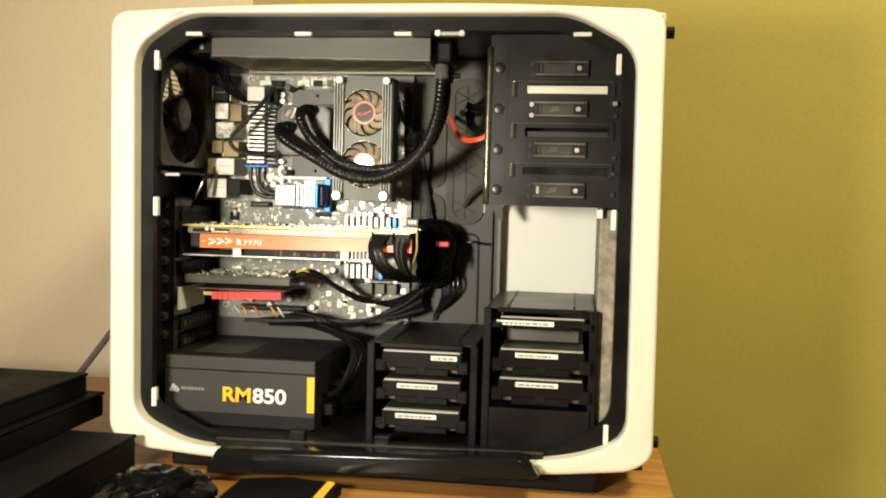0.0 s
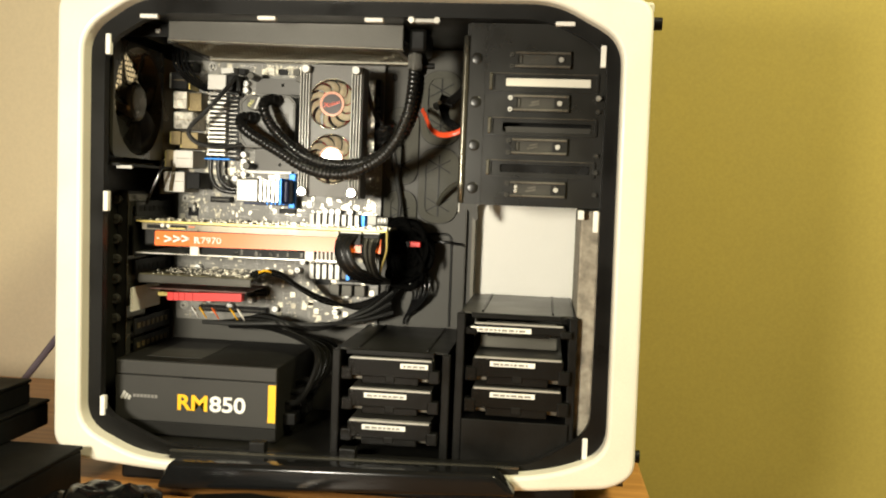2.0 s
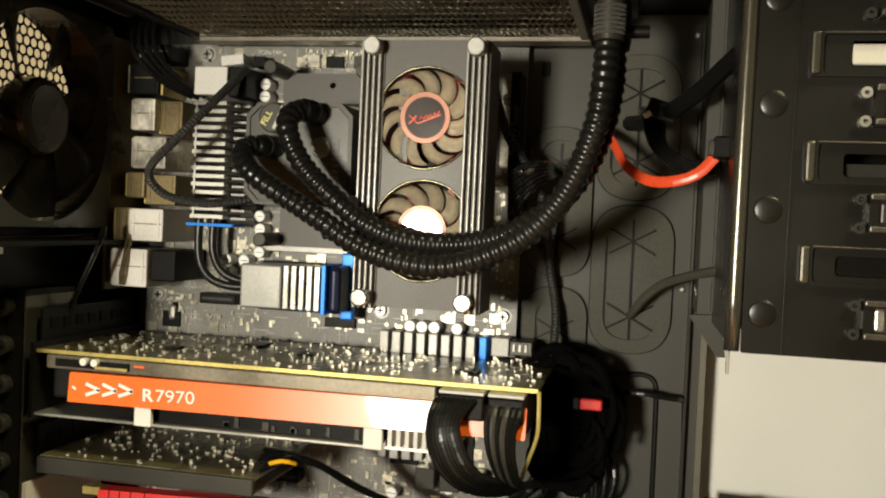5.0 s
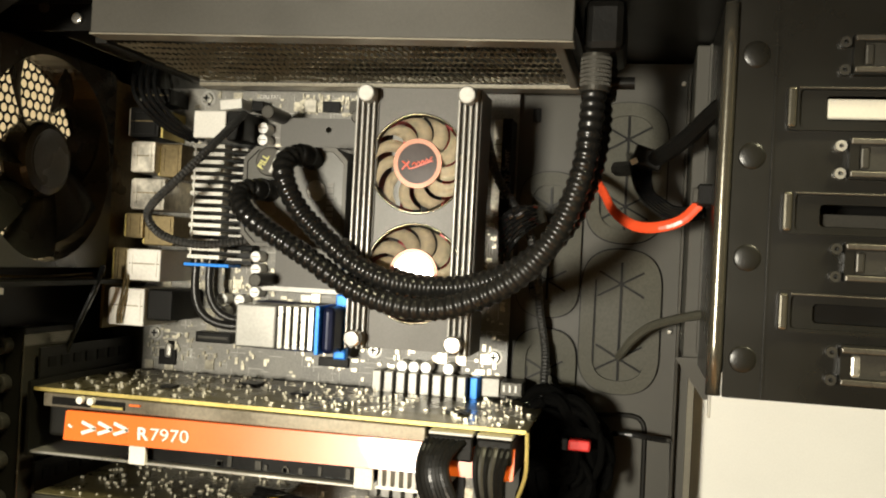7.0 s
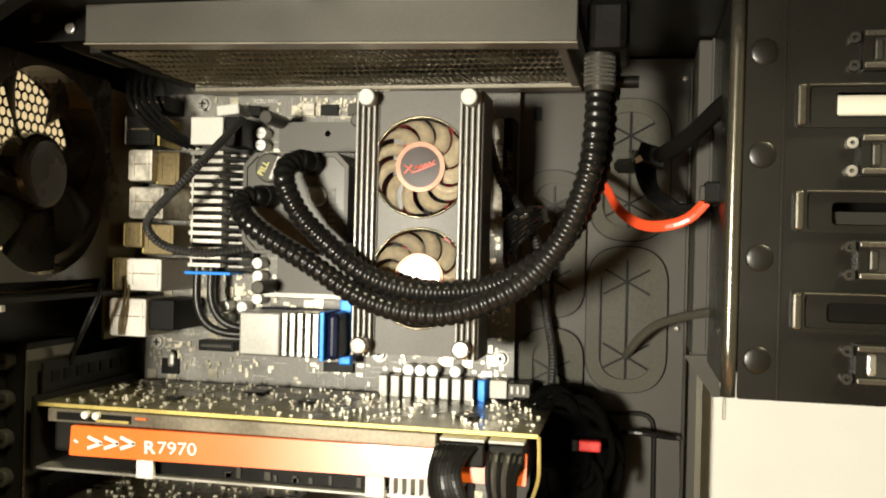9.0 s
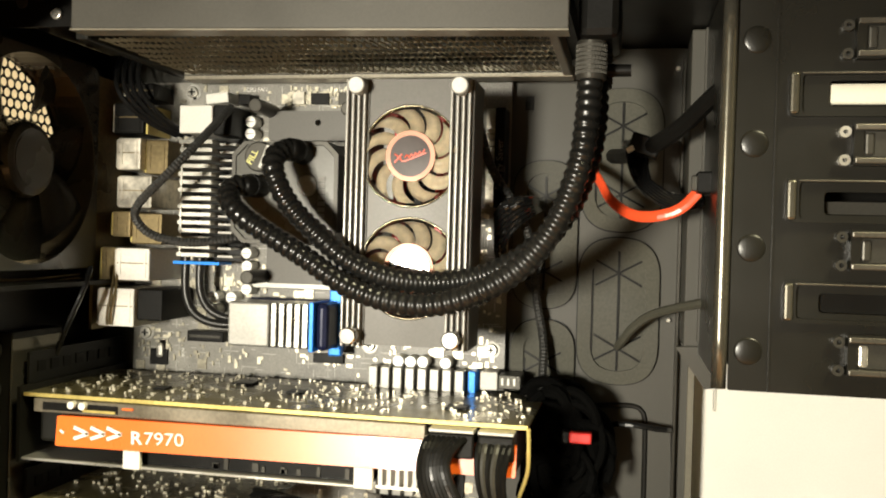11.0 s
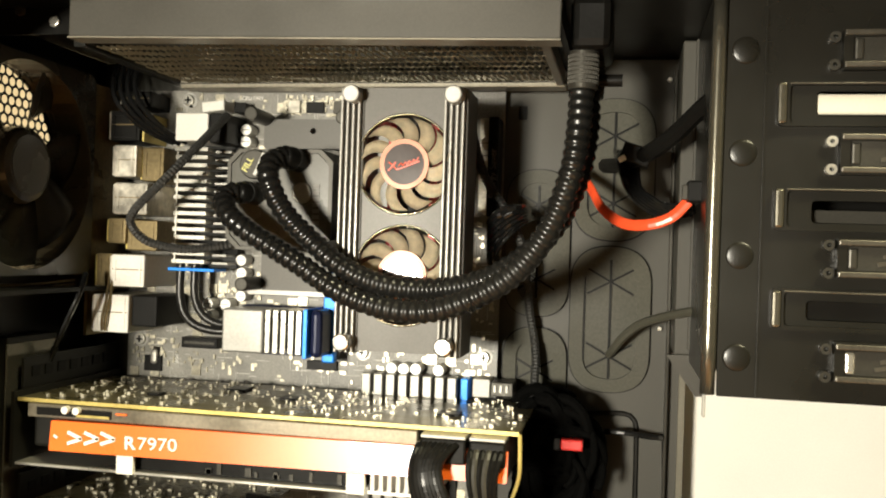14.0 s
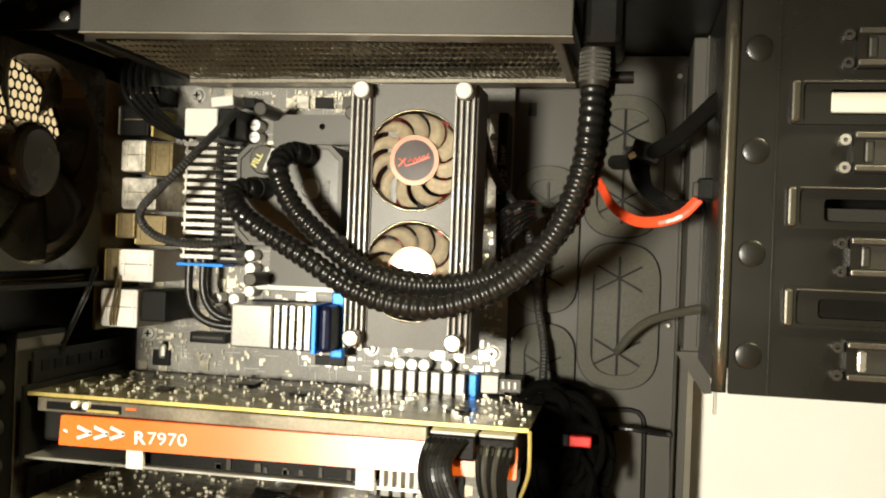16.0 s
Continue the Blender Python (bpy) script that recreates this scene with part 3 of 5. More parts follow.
part("audio_block", box(0.0505, 0.067, 0.150, YB, 0.342, 0.361, 0.001), BLACK, board, "black plastic port block")
port(0.026, 0.046, 0.456, 0.475, 0.160, BLACK, "dark port housing with a gold edge")
part("gold_fold", box(0.0468, 0.0482, 0.162, YB, 0.456, 0.474), GOLD, board)
port(0.030, 0.050, 0.478, 0.488, 0.165, BLACK, "black rear port housing")
part("io_shield", box(0.0185, 0.0205, 0.150, 0.192, 0.335, 0.490), BRASS, board, "brass-toned port shield plate")
part("power_socket", box(0.070, 0.0915, 0.160, YB, 0.4565, 0.4735, 0.0008), CREAM, board, "white processor power socket")
part("power_plug", box(0.0925, 0.1038, 0.160, YB, 0.4553, 0.4735, 0.0008), BLACK, board, "black power plug")
part("fan_plug", box(0.081, 0.096, 0.172, YB, 0.4765, 0.4830, 0.0008, turn=Matrix.Rotation(radians(-6), 4, "Y")), CREAM, board, "white fan plug")
part("fan_header", box(0.1, 0.108, 0.178, YB, 0.4765, 0.4830, 0.0005), BLACK, board)
lettering("CPU FAN", 0.100, YB - 0.0004, 0.4865, 0.0035, PRINT, board)
lettering("PCIE", 0.060, YB - 0.0004, 0.3215, 0.003, PRINT, board, roll=90)

# finned heatsinks
vrm = part("vrm_heatsink", box(0.0715, 0.1045, 0.180, 0.186, 0.3785, 0.4555), BLACKM, board, "silver heatsink with many thin fins")
for k in range(15):
    z = 0.3812 + 0.0049 * k
    part("fin", box(0.0712 + 0.0008 * (k % 2), 0.0930, 0.158, 0.180, z, z + 0.0027, 0.0003), SILVER, vrm)
    # right-hand fins are shorter, with their shade put into a darker silver
    part("fin", box(0.0942, 0.1045 - 0.0012 * (k % 2), 0.166, 0.180, z - 0.0002, z + 0.0013, 0.0002), SATIN, vrm)
part("fin_spine", box(0.0730, 0.0742, 0.1575, 0.180, 0.3812, 0.4500, 0.0002), SILVER, vrm)
part("blue_bar", box(0.068, 0.0985, 0.160, 0.178, 0.3765, 0.3785, 0.0004), BLUE, vrm, "bright blue anodised bar")
for pts in ([(0.0745, 0.165, 0.384), (0.0745, 0.165, 0.360), (0.080, 0.165, 0.347), (0.092, 0.166, 0.341), (0.112, 0.168, 0.340)],
            [(0.0825, 0.168, 0.384), (0.0825, 0.168, 0.362), (0.088, 0.168, 0.350), (0.098, 0.169, 0.3445), (0.112, 0.170, 0.344)]):
    part("heat_pipe", sweep(pts, 0.0026, 0.004, 10), mat("dark_nickel_pipe", (0.022, 0.021, 0.019), 0.25, 0.3, 0.1, 300, 0.0), board, "dark bent heat pipe", True)

nb = part("chipset_heatsink", box(0.1105, 0.1365, 0.148, 0.176, 0.3300, 0.3560, 0.0012), SATIN, board, "silver and blue finned chipset heatsink")
for k in range(5):
    x = 0.1375 + 0.0048 * k
    part("fin", box(x, x + 0.0034, 0.148, 0.176, 0.3305, 0.3562, 0.0004), SILVER, nb)
part("core", box(0.1365, 0.1612, 0.153, 0.175, 0.3315, 0.3552), BLACK, nb)
part("blue_end", box(0.1612, 0.1640, 0.147, 0.178, 0.3285, 0.3575, 0.0005), BLUE, nb)
part("blue_base", box(0.1105, 0.1735, 0.1762, 0.1815, 0.3265, 0.3568, 0.0008), DBLUE, nb)
part("blue_ear", box(0.1655, 0.1735, 0.170, 0.176, 0.3240, 0.3640, 0.001), BLUE, nb)
part("dark_cheek", box(0.1642, 0.1715, 0.150, 0.175, 0.3290, 0.3570, 0.003), DBLUE, nb)
for k in range(5):
    part("rivet_dot", cyl(0.1375 + 0.0048 * k + 0.0017, 0.1760, 0.3285, 0.0012, 0.003, seg=10), BLUE, nb)
part("silver_frame", box(0.108, 0.165, 0.183, 0.187, 0.3625, 0.3670, 0.0006), SATIN, board)


def fin_block(x0, x1, z0, z1, y0, blue):
    h = part("fin_heatsink", box(x0, x1, y0 + 0.007, 0.188, z0 + 0.001, z1 - 0.001), GREYM, board, "low finned heatsink with a blue end")
    count = int((x1 - x0) / 0.0075)
    for k in range(count):
        x = x0 + k * 0.0075
        part("fin", box(x, x + 0.0056, y0, y0 + 0.010, z0, z1, 0.0006), SATIN, h)
    if blue:
        part("blue_end", box(x1, x1 + 0.0045, y0, 0.186, z0, z1, 0.0006), BLUE, h)


fin_block(0.1905, 0.2511, 0.303, 0.3193, 0.172, True)
fin_block(0.193, 0.236, 0.244, 0.262, 0.168, True)
for x0, x1, z in ((0.069, 0.0936, 0.3308), (0.058, 0.150, 0.292), (0.058, 0.150, 0.270), (0.058, 0.140, 0.223), (0.058, 0.140, 0.202)):
    s = part("card_slot", box(x0, x1, 0.179, YB, z - 0.0034, z + 0.0034, 0.0006), BLACK, board, "black expansion card slot")
    part("slot_gap", box(x0 + 0.002, x1 - 0.002, 0.1786, 0.1792, z - 0.0008, z + 0.0008), GREYM, s)
part("end_socket", box(0.2584, 0.2685, 0.172, YB, 0.3090, 0.3195, 0.0006), CREAM, board, "pale socket at the board edge")
part("edge_header", box(0.2690, 0.2822, 0.172, YB, 0.3100, 0.3183, 0.0006), GREYM, board)
for k in range(3):
    part("header_pin", box(0.2710 + 0.0035 * k, 0.2722 + 0.0035 * k, 0.1705, 0.1722, 0.3125, 0.3165), SATIN, board)
for k in range(3):
    part("drive_header", box(0.215 + 0.015 * k, 0.227 + 0.015 * k, 0.176, YB, 0.225, 0.238, 0.0006), GREYM, board)

# memory modules and power socket beside the cooler
for k in range(3):
    m = thing("memory_module", (0.215 + 0.012 * k, YB, 0.41), "black memory module under a fan cooler", "memory module", "memory modules")
    part("module_board", box(0.213 + 0.012 * k, 0.2145 + 0.012 * k, 0.150, 0.1895, 0.343, 0.478), PCB, m)
    part("spreader", box(0.2115 + 0.012 * k, 0.216 + 0.012 * k, 0.1385, 0.152, 0.344, 0.477, 0.0006), RED if k != 1 else BLACK, m)
part("side_socket", box(0.2632, 0.2692, 0.170, YB, 0.415, 0.4735, 0.0008), BLACK, board, "black main power socket")
part("side_strip", box(0.2555, 0.2625, 0.186, YB, 0.418, 0.475, 0.0005), PORT, board)
lettering("Energy Saver", 0.2682, 0.1694, 0.4255, 0.0056, GREYPRINT, board, roll=-90)

# ---- processor bracket and pump ----
part("bracket", plate(rounded(rect(0.1235, 0.1765, 0.4535, 0.4715), 0.002), [[(0.1551 + 0.0019 * math.cos(a), 0.4644 + 0.0019 * math.sin(a)) for a in [k * math.pi / 6 for k in range(12)]]], 0.171, 0.1735), DARKMET, board, "grey processor bracket plate")
part("bracket", plate(rounded(rect(0.1245, 0.1765, 0.3665, 0.3900), 0.002), [[(0.154 + 0.0019 * math.cos(a), 0.3735 + 0.0019 * math.sin(a)) for a in [k * math.pi / 6 for k in range(12)]]], 0.171, 0.1735), DARKMET, board, "grey processor bracket plate")
for x, z in ((0.1245, 0.4715), (0.122, 0.3705), (0.181, 0.4695)):
    part("post", cyl(x, 0.162, z, 0.0042, 0.030, bevel=0.0008), GREYM, board, "round bracket post")

PUMPF = mat("smoky_plastic", (0.105, 0.102, 0.088), 0.26, 0.0, 0.12, 500, 0.03, spread=0.04)
pump = thing("pump_block", (0.15, 0.165, 0.42), "black octagonal water pump block with pale rim on the processor", "pump")
c = 0.007
octo = [(0.119 + c, 0.391), (0.182 - c, 0.391), (0.182, 0.391 + c), (0.182, 0.4485 - c), (0.182 - c, 0.4485), (0.119 + c, 0.4485), (0.119, 0.4485 - c), (0.119, 0.391 + c)]
sm = [(0.1505 + (x - 0.1505) * 0.93, 0.4198 + (z - 0.4198) * 0.93) for x, z in octo]
part("body", prism(octo, 0.1325, 0.168), BLACKM, pump)
part("rim", plate(octo, [sm], 0.1300, 0.1323), RADF, pump)
part("face", prism([(0.1505 + (x - 0.1505) * 0.92, 0.4198 + (z - 0.4198) * 0.92) for x, z in octo], 0.1308, 0.1324), PUMPF, pump, "smoky dark face")
cap = part("fill_cap", cyl(0.1365, 0.1285, 0.4395, 0.0085, 0.005, seg=28, bevel=0.0008), GREYM, pump, "round filling cap")
part("cap_bar", box(0.1390, 0.1412, 0.1250, 0.1262, 0.4325, 0.4465, 0.0003, turn=Matrix.Rotation(radians(22), 4, "Y")), SATIN, cap)
lettering("FILL", 0.1325, 0.1256, 0.4345, 0.0052, FILL, cap, roll=-62, bold=0.0001)
bm = bmesh.new()
for k in range(7):
    box(0.1705, 0.1745, 0.1302, 0.1307, 0.406 + k * 0.0034, 0.4084 + k * 0.0034, 0, bm)
part("print_bars", bm, GREYPRINT, pump, "upright pale printed bars")
# added disc in place of the lamp's reflection on the pump face
part("reflection_disc", cyl(0.164, 0.1304, 0.424, 0.0060, 0.003, seg=24, bevel=0.001), SATIN, pump, "small satin disc standing for a lamp reflection")
part("elbow", sweep([(0.136, 0.134, 0.4225), (0.1355, 0.122, 0.4228), (0.131, 0.1165, 0.4225)], 0.0062, 0.002, 16), BLACK, pump, "black tube elbow", True)
part("elbow", sweep([(0.1615, 0.134, 0.4415), (0.161, 0.120, 0.4425), (0.158, 0.114, 0.4428)], 0.0062, 0.002, 16), BLACK, pump, "black tube elbow", True)

# ---- coolant tubes ----
HOSE = mat("black_corrugated_plastic", (0.010, 0.0098, 0.009), 0.27, 0, 0.2, 500, 0.05)
t1 = [(0.3215, 0.072, 0.474), (0.321, 0.066, 0.453), (0.318, 0.064, 0.431), (0.308, 0.066, 0.405), (0.292, 0.070, 0.386), (0.271, 0.075, 0.373), (0.248, 0.080, 0.366),
      (0.224, 0.085, 0.367), (0.201, 0.088, 0.374), (0.179, 0.092, 0.385), (0.159, 0.096, 0.3955), (0.1435, 0.098, 0.404), (0.1325, 0.102, 0.412), (0.127, 0.1095, 0.4200), (0.1295, 0.1155, 0.4235), (0.135, 0.121, 0.423)]
t2 = [(0.3235, 0.092, 0.476), (0.324, 0.088, 0.456), (0.320, 0.085, 0.431), (0.309, 0.084, 0.407), (0.291, 0.086, 0.391), (0.271, 0.089, 0.3805), (0.248, 0.091, 0.3765),
      (0.223, 0.092, 0.378), (0.201, 0.094, 0.386), (0.181, 0.098, 0.399), (0.166, 0.099, 0.413), (0.1575, 0.099, 0.428), (0.1548, 0.104, 0.438), (0.1575, 0.113, 0.4430), (0.161, 0.121, 0.4425)]
for pts in (t1, t2):
    hose = thing("coolant_tube", pts[7], "glossy black corrugated coolant tube from radiator to pump", "tube", "coolant tubes")
    part("hose", sweep([(x, y, z - (0.0022 if 0.19 < x < 0.30 else 0.001)) for x, y, z in pts], 0.0052, 0.00080, 16, 0.0009, 6), HOSE, hose, smooth=True)
    part("ferrule", cyl(pts[0][0], pts[0][1], pts[0][2] - 0.004, 0.0060, 0.004, "z", 20, bevel=0.0005), BLACK, hose)
    part("ferrule", cyl(*pts[-1], 0.0064, 0.005, "y", 20, bevel=0.0006), BLACK, hose)

# ---- radiator ----
BANDR = mat("radiator_edge_metal", (0.22, 0.20, 0.155), 0.4, 0.4, 0.2, 600, 0.08)
rad = thing("radiator", (0.19, 0.11, 0.4915), "black liquid cooling radiator hung under the case roof", "radiator")
shroud_bm = prism([(0.0712, 0.4938), (0.3129, 0.4893), (0.3129, 0.5128), (0.0712, 0.5128)], 0.046, 0.052)
bmesh.ops.bevel(shroud_bm, geom=list(shroud_bm.edges), offset=0.0006, segments=2, profile=0.5, affect="EDGES")
part("front_shroud", shroud_bm, RADF, rad, "satin dark grey side face")
part("front_flange", prism([(0.0712, 0.4928), (0.3129, 0.4883), (0.3129, 0.4890), (0.0712, 0.4935)], 0.0452, 0.058), BANDR, rad, "thin bright lower edge")
part("core_block", box(0.070, 0.312, 0.059, 0.172, 0.5006, 0.512), BLACK, rad)
part("rear_flange", box(0.0690, 0.3075, 0.1660, 0.180, 0.4900, 0.4972, 0.0008), BANDR, rad)
part("seam", box(0.0690, 0.3075, 0.1655, 0.1662, 0.4925, 0.4931), BLACK, rad)
part("end_tank", box(0.3020, 0.3068, 0.060, 0.1655, 0.4905, 0.5004, 0.0008), BANDR, rad)
part("end_tank", box(0.0620, 0.0688, 0.064, 0.180, 0.4925, 0.512, 0.0008), BLACKM, rad)
fins = bmesh.new()
row, y = 0, 0.066
while y < 0.158:
    k, x, last = 0, 0.074, None
    while x < 0.3015:
        yy = y + (0.0102 if k % 2 else 0.0) + 0.0008 * math.sin(k * 1.7 + row)
        pair = (fins.verts.new((x, yy, 0.4926 + 0.0004 * math.sin(k * 0.21 + row))), fins.verts.new((x, yy + 0.0003, 0.4936 + 0.0004 * math.sin(k * 0.21 + row))))
        if last:
            fins.faces.new((last[0], pair[0], pair[1], last[1]))
        last = pair
        x += 0.00175 + 0.0002 * math.sin(k * 0.37 + row * 2.1)
        k += 1
    box(0.074, 0.3018, y + 0.0112, y + 0.0116, 0.4938, 0.4943, 0, fins)
    y += 0.0126
    row += 1
part("fin_mesh", fins, FIN, rad, "fine zigzag cooling fins", kind="stuff")
for x, y in ((0.3220, 0.072), (0.3240, 0.095)):
    f = part("tube_fitting", cyl(x, y, 0.480, 0.0070, 0.018, "z", 30, bevel=0.0006), GREYM, rad, "knurled metal tube collar")
    bm = bmesh.new()
    for k in range(30):
        for j in range(7):
            a = 2 * math.pi * (k + 0.5 * (j % 2)) / 30
            box(x + 0.0068 * math.cos(a) - 0.0005, x + 0.0068 * math.cos(a) + 0.0005, y + 0.0068 * math.sin(a) - 0.0005, y + 0.0068 * math.sin(a) + 0.0005, 0.4735 + j * 0.002, 0.4750 + j * 0.002, 0, bm)
    part("knurling", bm, GREYM, f, kind="stuff")
part("elbow_block", box(0.3160, 0.3350, 0.060, 0.110, 0.4885, 0.5125, 0.004), DRIVE, rad, "black inlet block")
part("drain_screw", cyl(0.334, 0.085, 0.478, 0.0030, 0.012, "x"), BLACK, rad)

# ---- memory cooler ----
ram = thing("memory_cooler", (0.227, 0.138, 0.34), "gunmetal memory cooler with two small tan fans", "memory cooler")
HOLES = [[(0.2286 + 0.0270 * math.cos(a), 0.4388 + 0.0270 * math.sin(a)) for a in [k * math.pi / 20 for k in range(40)]],
         [(0.2292 + 0.0270 * math.cos(a), 0.3802 + 0.0270 * math.sin(a)) for a in [k * math.pi / 20 for k in range(40)]]]
part("cover_plate", plate(rounded(rect(0.1995, 0.2570, 0.3395, 0.4790), 0.002), HOLES, 0.1085, 0.1115), DARKMET, ram)
for x in (0.1995, 0.2553):
    side = part("rail", box(x - 0.0065, x + 0.0065, 0.108, 0.138, 0.3385, 0.4785, 0.0006), DARKMET, ram)
    for k in range(4):
        part("ridge", box(x - 0.0057 + 0.0031 * k, x - 0.0043 + 0.0031 * k, 0.1045, 0.109, 0.3385, 0.4785, 0.0005), SATIN, side, "bright aluminium ridge")
for x, z in ((0.2010, 0.4745), (0.2553, 0.4740), (0.1998, 0.3445), (0.2541, 0.3447)):
    # lower knobs in brighter metal to stand for the stronger lamp glare there
    k = part("thumb_knob", cyl(x, 0.1015, z, 0.0047, 0.008, seg=24, bevel=0.0008), CHROME if z < 0.4 else SATIN, ram, "round bright thumb knob")


def small_fan(cx, cz, turn, hub_mat):
    rim = bmesh.new()
    loops = [[rim.verts.new((cx + r * math.cos(2 * math.pi * k / 48), y, cz + r * math.sin(2 * math.pi * k / 48))) for k in range(48)]
             for r, y in ((0.0257, 0.122), (0.0259, 0.1083), (0.0262, 0.1078), (0.0266, 0.1079), (0.0272, 0.1092), (0.0272, 0.122))]
    for n in range(6):
        p, q = loops[n], loops[(n + 1) % 6]
        for k in range(48):
            rim.faces.new((p[k - 1], p[k], q[k], q[k - 1]))
    part("fan_ring", rim, RINGM, ram, "polished fan ring", True)
    fan = part("fan_rotor", cyl(cx, 0.113, cz, 0.0128, 0.010, seg=30, bevel=0.001), BRASS, ram, "small fan hub with a copper rim")
    part("hub_rim", ringplate(cx, cz, 0.0108, 0.0132, 0.1070, 0.1085, 36), COPPER, fan)
    part("hub_sticker", cyl(cx, 0.1077, cz, 0.0108, 0.0008, seg=32), hub_mat, fan)
    for k in range(11):
        a = turn + 2 * math.pi * k / 11
        bm = bmesh.new()
        rows = []
        for j in range(7):
            t = j / 6
            r = 0.0122 + 0.0126 * t
            sw = 0.42 * t * t
            wl, wt = 0.25 - 0.02 * t, -0.23 + 0.03 * t
            lead = (cx + r * math.cos(a + wl + sw), 0.1072 + 0.0005 * t, cz + r * math.sin(a + wl + sw))
            mid = (cx + r * math.cos(a + sw), 0.1086, cz + r * math.sin(a + sw))
            trail = (cx + r * math.cos(a + wt + sw), 0.1115, cz + r * math.sin(a + wt + sw))
            rows.append([bm.verts.new(p) for p in (lead, mid, trail)])
        for p, q in zip(rows, rows[1:]):
            for m in range(2):
                bm.faces.new((p[m], p[m + 1], q[m + 1], q[m]))
        bmesh.ops.solidify(bm, geom=list(bm.faces), thickness=0.0009)
        part("blade", bm, TAN, fan, smooth=True)
    return fan


RINGM = mat("polished_fan_ring", (0.22, 0.19, 0.13), 0.22, 0.95, 0.1, 300, 0.0, spread=0.04)
COPPER = mat("copper_rim", (0.42, 0.17, 0.10), 0.42, 0.2, 0.1, 300, 0.0)
STICK = mat("dark_hub_sticker", (0.045, 0.028, 0.024), 0.25, 0.0, 0.2, 300, 0.0, spec=0.2)
fan1 = small_fan(0.2286, 0.4388, 0.2, STICK)
EX, EZ = 0.2286, 0.4388
for pts, rr in (([(-0.0085, -0.0035), (-0.0060, -0.0008), (-0.0045, 0.0010)], 0.0005), ([(-0.0085, 0.0010), (-0.0055, -0.0012), (-0.0040, -0.0028), (0.0010, -0.0012), (0.0085, 0.0018)], 0.0004),
                ([(-0.0030, -0.0010), (-0.0018, 0.0006), (-0.0006, -0.0008), (0.0006, 0.0012), (0.0016, -0.0004), (0.0028, 0.0018), (0.0038, 0.0002), (0.0050, 0.0026), (0.0060, 0.0012), (0.0078, 0.0040)], 0.00035)):
    part("logo_stroke", sweep([(EX + x, 0.1072, EZ + z) for x, z in pts], rr, 0.0006, 6), REDO, fan1, "red scrawled emblem stroke")
small_fan(0.2292, 0.3802, 0.5, CHROME)

# ---- graphics card ----
BANDM = mat("warm_grey_metal", (0.20, 0.175, 0.13), 0.34, 0.6, 0.25, 500, 0.08)
gpu = thing("graphics_card", (0.16, 0.13, 0.27), "long graphics card with an orange edge plate and dark shroud", "graphics card")
part("circuit_board", box(0.0225, 0.2960, 0.0850, 0.1800, 0.3052, 0.3068), GPCB, gpu)
part("board_edge", box(0.0225, 0.2960, 0.0843, 0.0849, 0.3050, 0.3070), GOLD, gpu, "yellow-green board edge")
bm = bmesh.new()
for k in range(360):
    x, y = rng.uniform(0.03, 0.292), rng.uniform(0.089, 0.178)
    if 0.10 < x < 0.165 and rng.random() < 0.3:
        x = rng.uniform(0.10, 0.165)
    if 0.20 < x < 0.245 and rng.random() < 0.7:
        continue
    w, d = rng.choice(((0.0005, 0.0009), (0.0009, 0.0005), (0.0010, 0.0010), (0.0005, 0.0005), (0.0004, 0.0005)))
    h = rng.choice((0.0006, 0.001, 0.0018))
    box(x - w, x + w, y - d, y + d, 0.3068, 0.3068 + h, 0, bm)
for k in range(12):
    box(0.186 + 0.0022 * k, 0.1872 + 0.0022 * k, 0.100 + 0.005 * k, 0.1025 + 0.005 * k, 0.3068, 0.308, 0, bm)
    box(0.205 + 0.0020 * k, 0.2062 + 0.0020 * k, 0.100 + 0.005 * k, 0.1025 + 0.005 * k, 0.3068, 0.3076, 0, bm)
part("component_scatter", bm, SOLDER, gpu, "scattered tiny soldered components", kind="stuff")
for x, y, w in ((0.160, 0.135, 0.005), (0.085, 0.12, 0.004), (0.255, 0.12, 0.006), (0.12, 0.155, 0.006)):
    part("chip", box(x - w, x + w, y - w, y + w, 0.3068, 0.3082, 0.0003), BLACK, gpu)
part("shroud", box(0.030, 0.290, 0.0880, 0.175, 0.2800, 0.3046, 0.002), BLACKM, gpu, "dark shroud over the cooler")
part("grey_band", box(0.030, 0.2460, 0.0825, 0.0878, 0.2972, 0.3046, 0.0006), BANDM, gpu, "grey metal band above the orange plate")
part("dark_cutout", box(0.036, 0.080, 0.0818, 0.0826, 0.2988, 0.3030), BLACK, gpu)
part("copper_tab", box(0.060, 0.079, 0.0812, 0.0826, 0.2990, 0.3003), GOLD, gpu)
part("copper_tab", box(0.083, 0.089, 0.0812, 0.0826, 0.3015, 0.3025), ORANGE, gpu)
part("white_post", cyl(0.054, 0.0815, 0.3025, 0.002, 0.004), CREAM, gpu)
part("white_post", cyl(0.0605, 0.0815, 0.3023, 0.002, 0.004), CREAM, gpu)
leaning = prism(rounded([(0.0465, 0.2810), (0.2915, 0.2830), (0.2915, 0.2978), (0.0462, 0.2965)], 0.001), 0.0790, 0.0822)
for v in leaning.verts:
    v.co.y += (v.co.z - 0.289) * 0.13
part("orange_plate", leaning, ORANGE, gpu, "bright orange edge plate with white markings")
lettering("R", 0.0900, 0.0784, 0.2850, 0.0092, PRINT, gpu, squash=1.15, roll=-1.5, bold=0.00022)
lettering("7970", 0.0975, 0.0784, 0.2852, 0.0092, PRINT, gpu, squash=1.24, roll=-1.5)
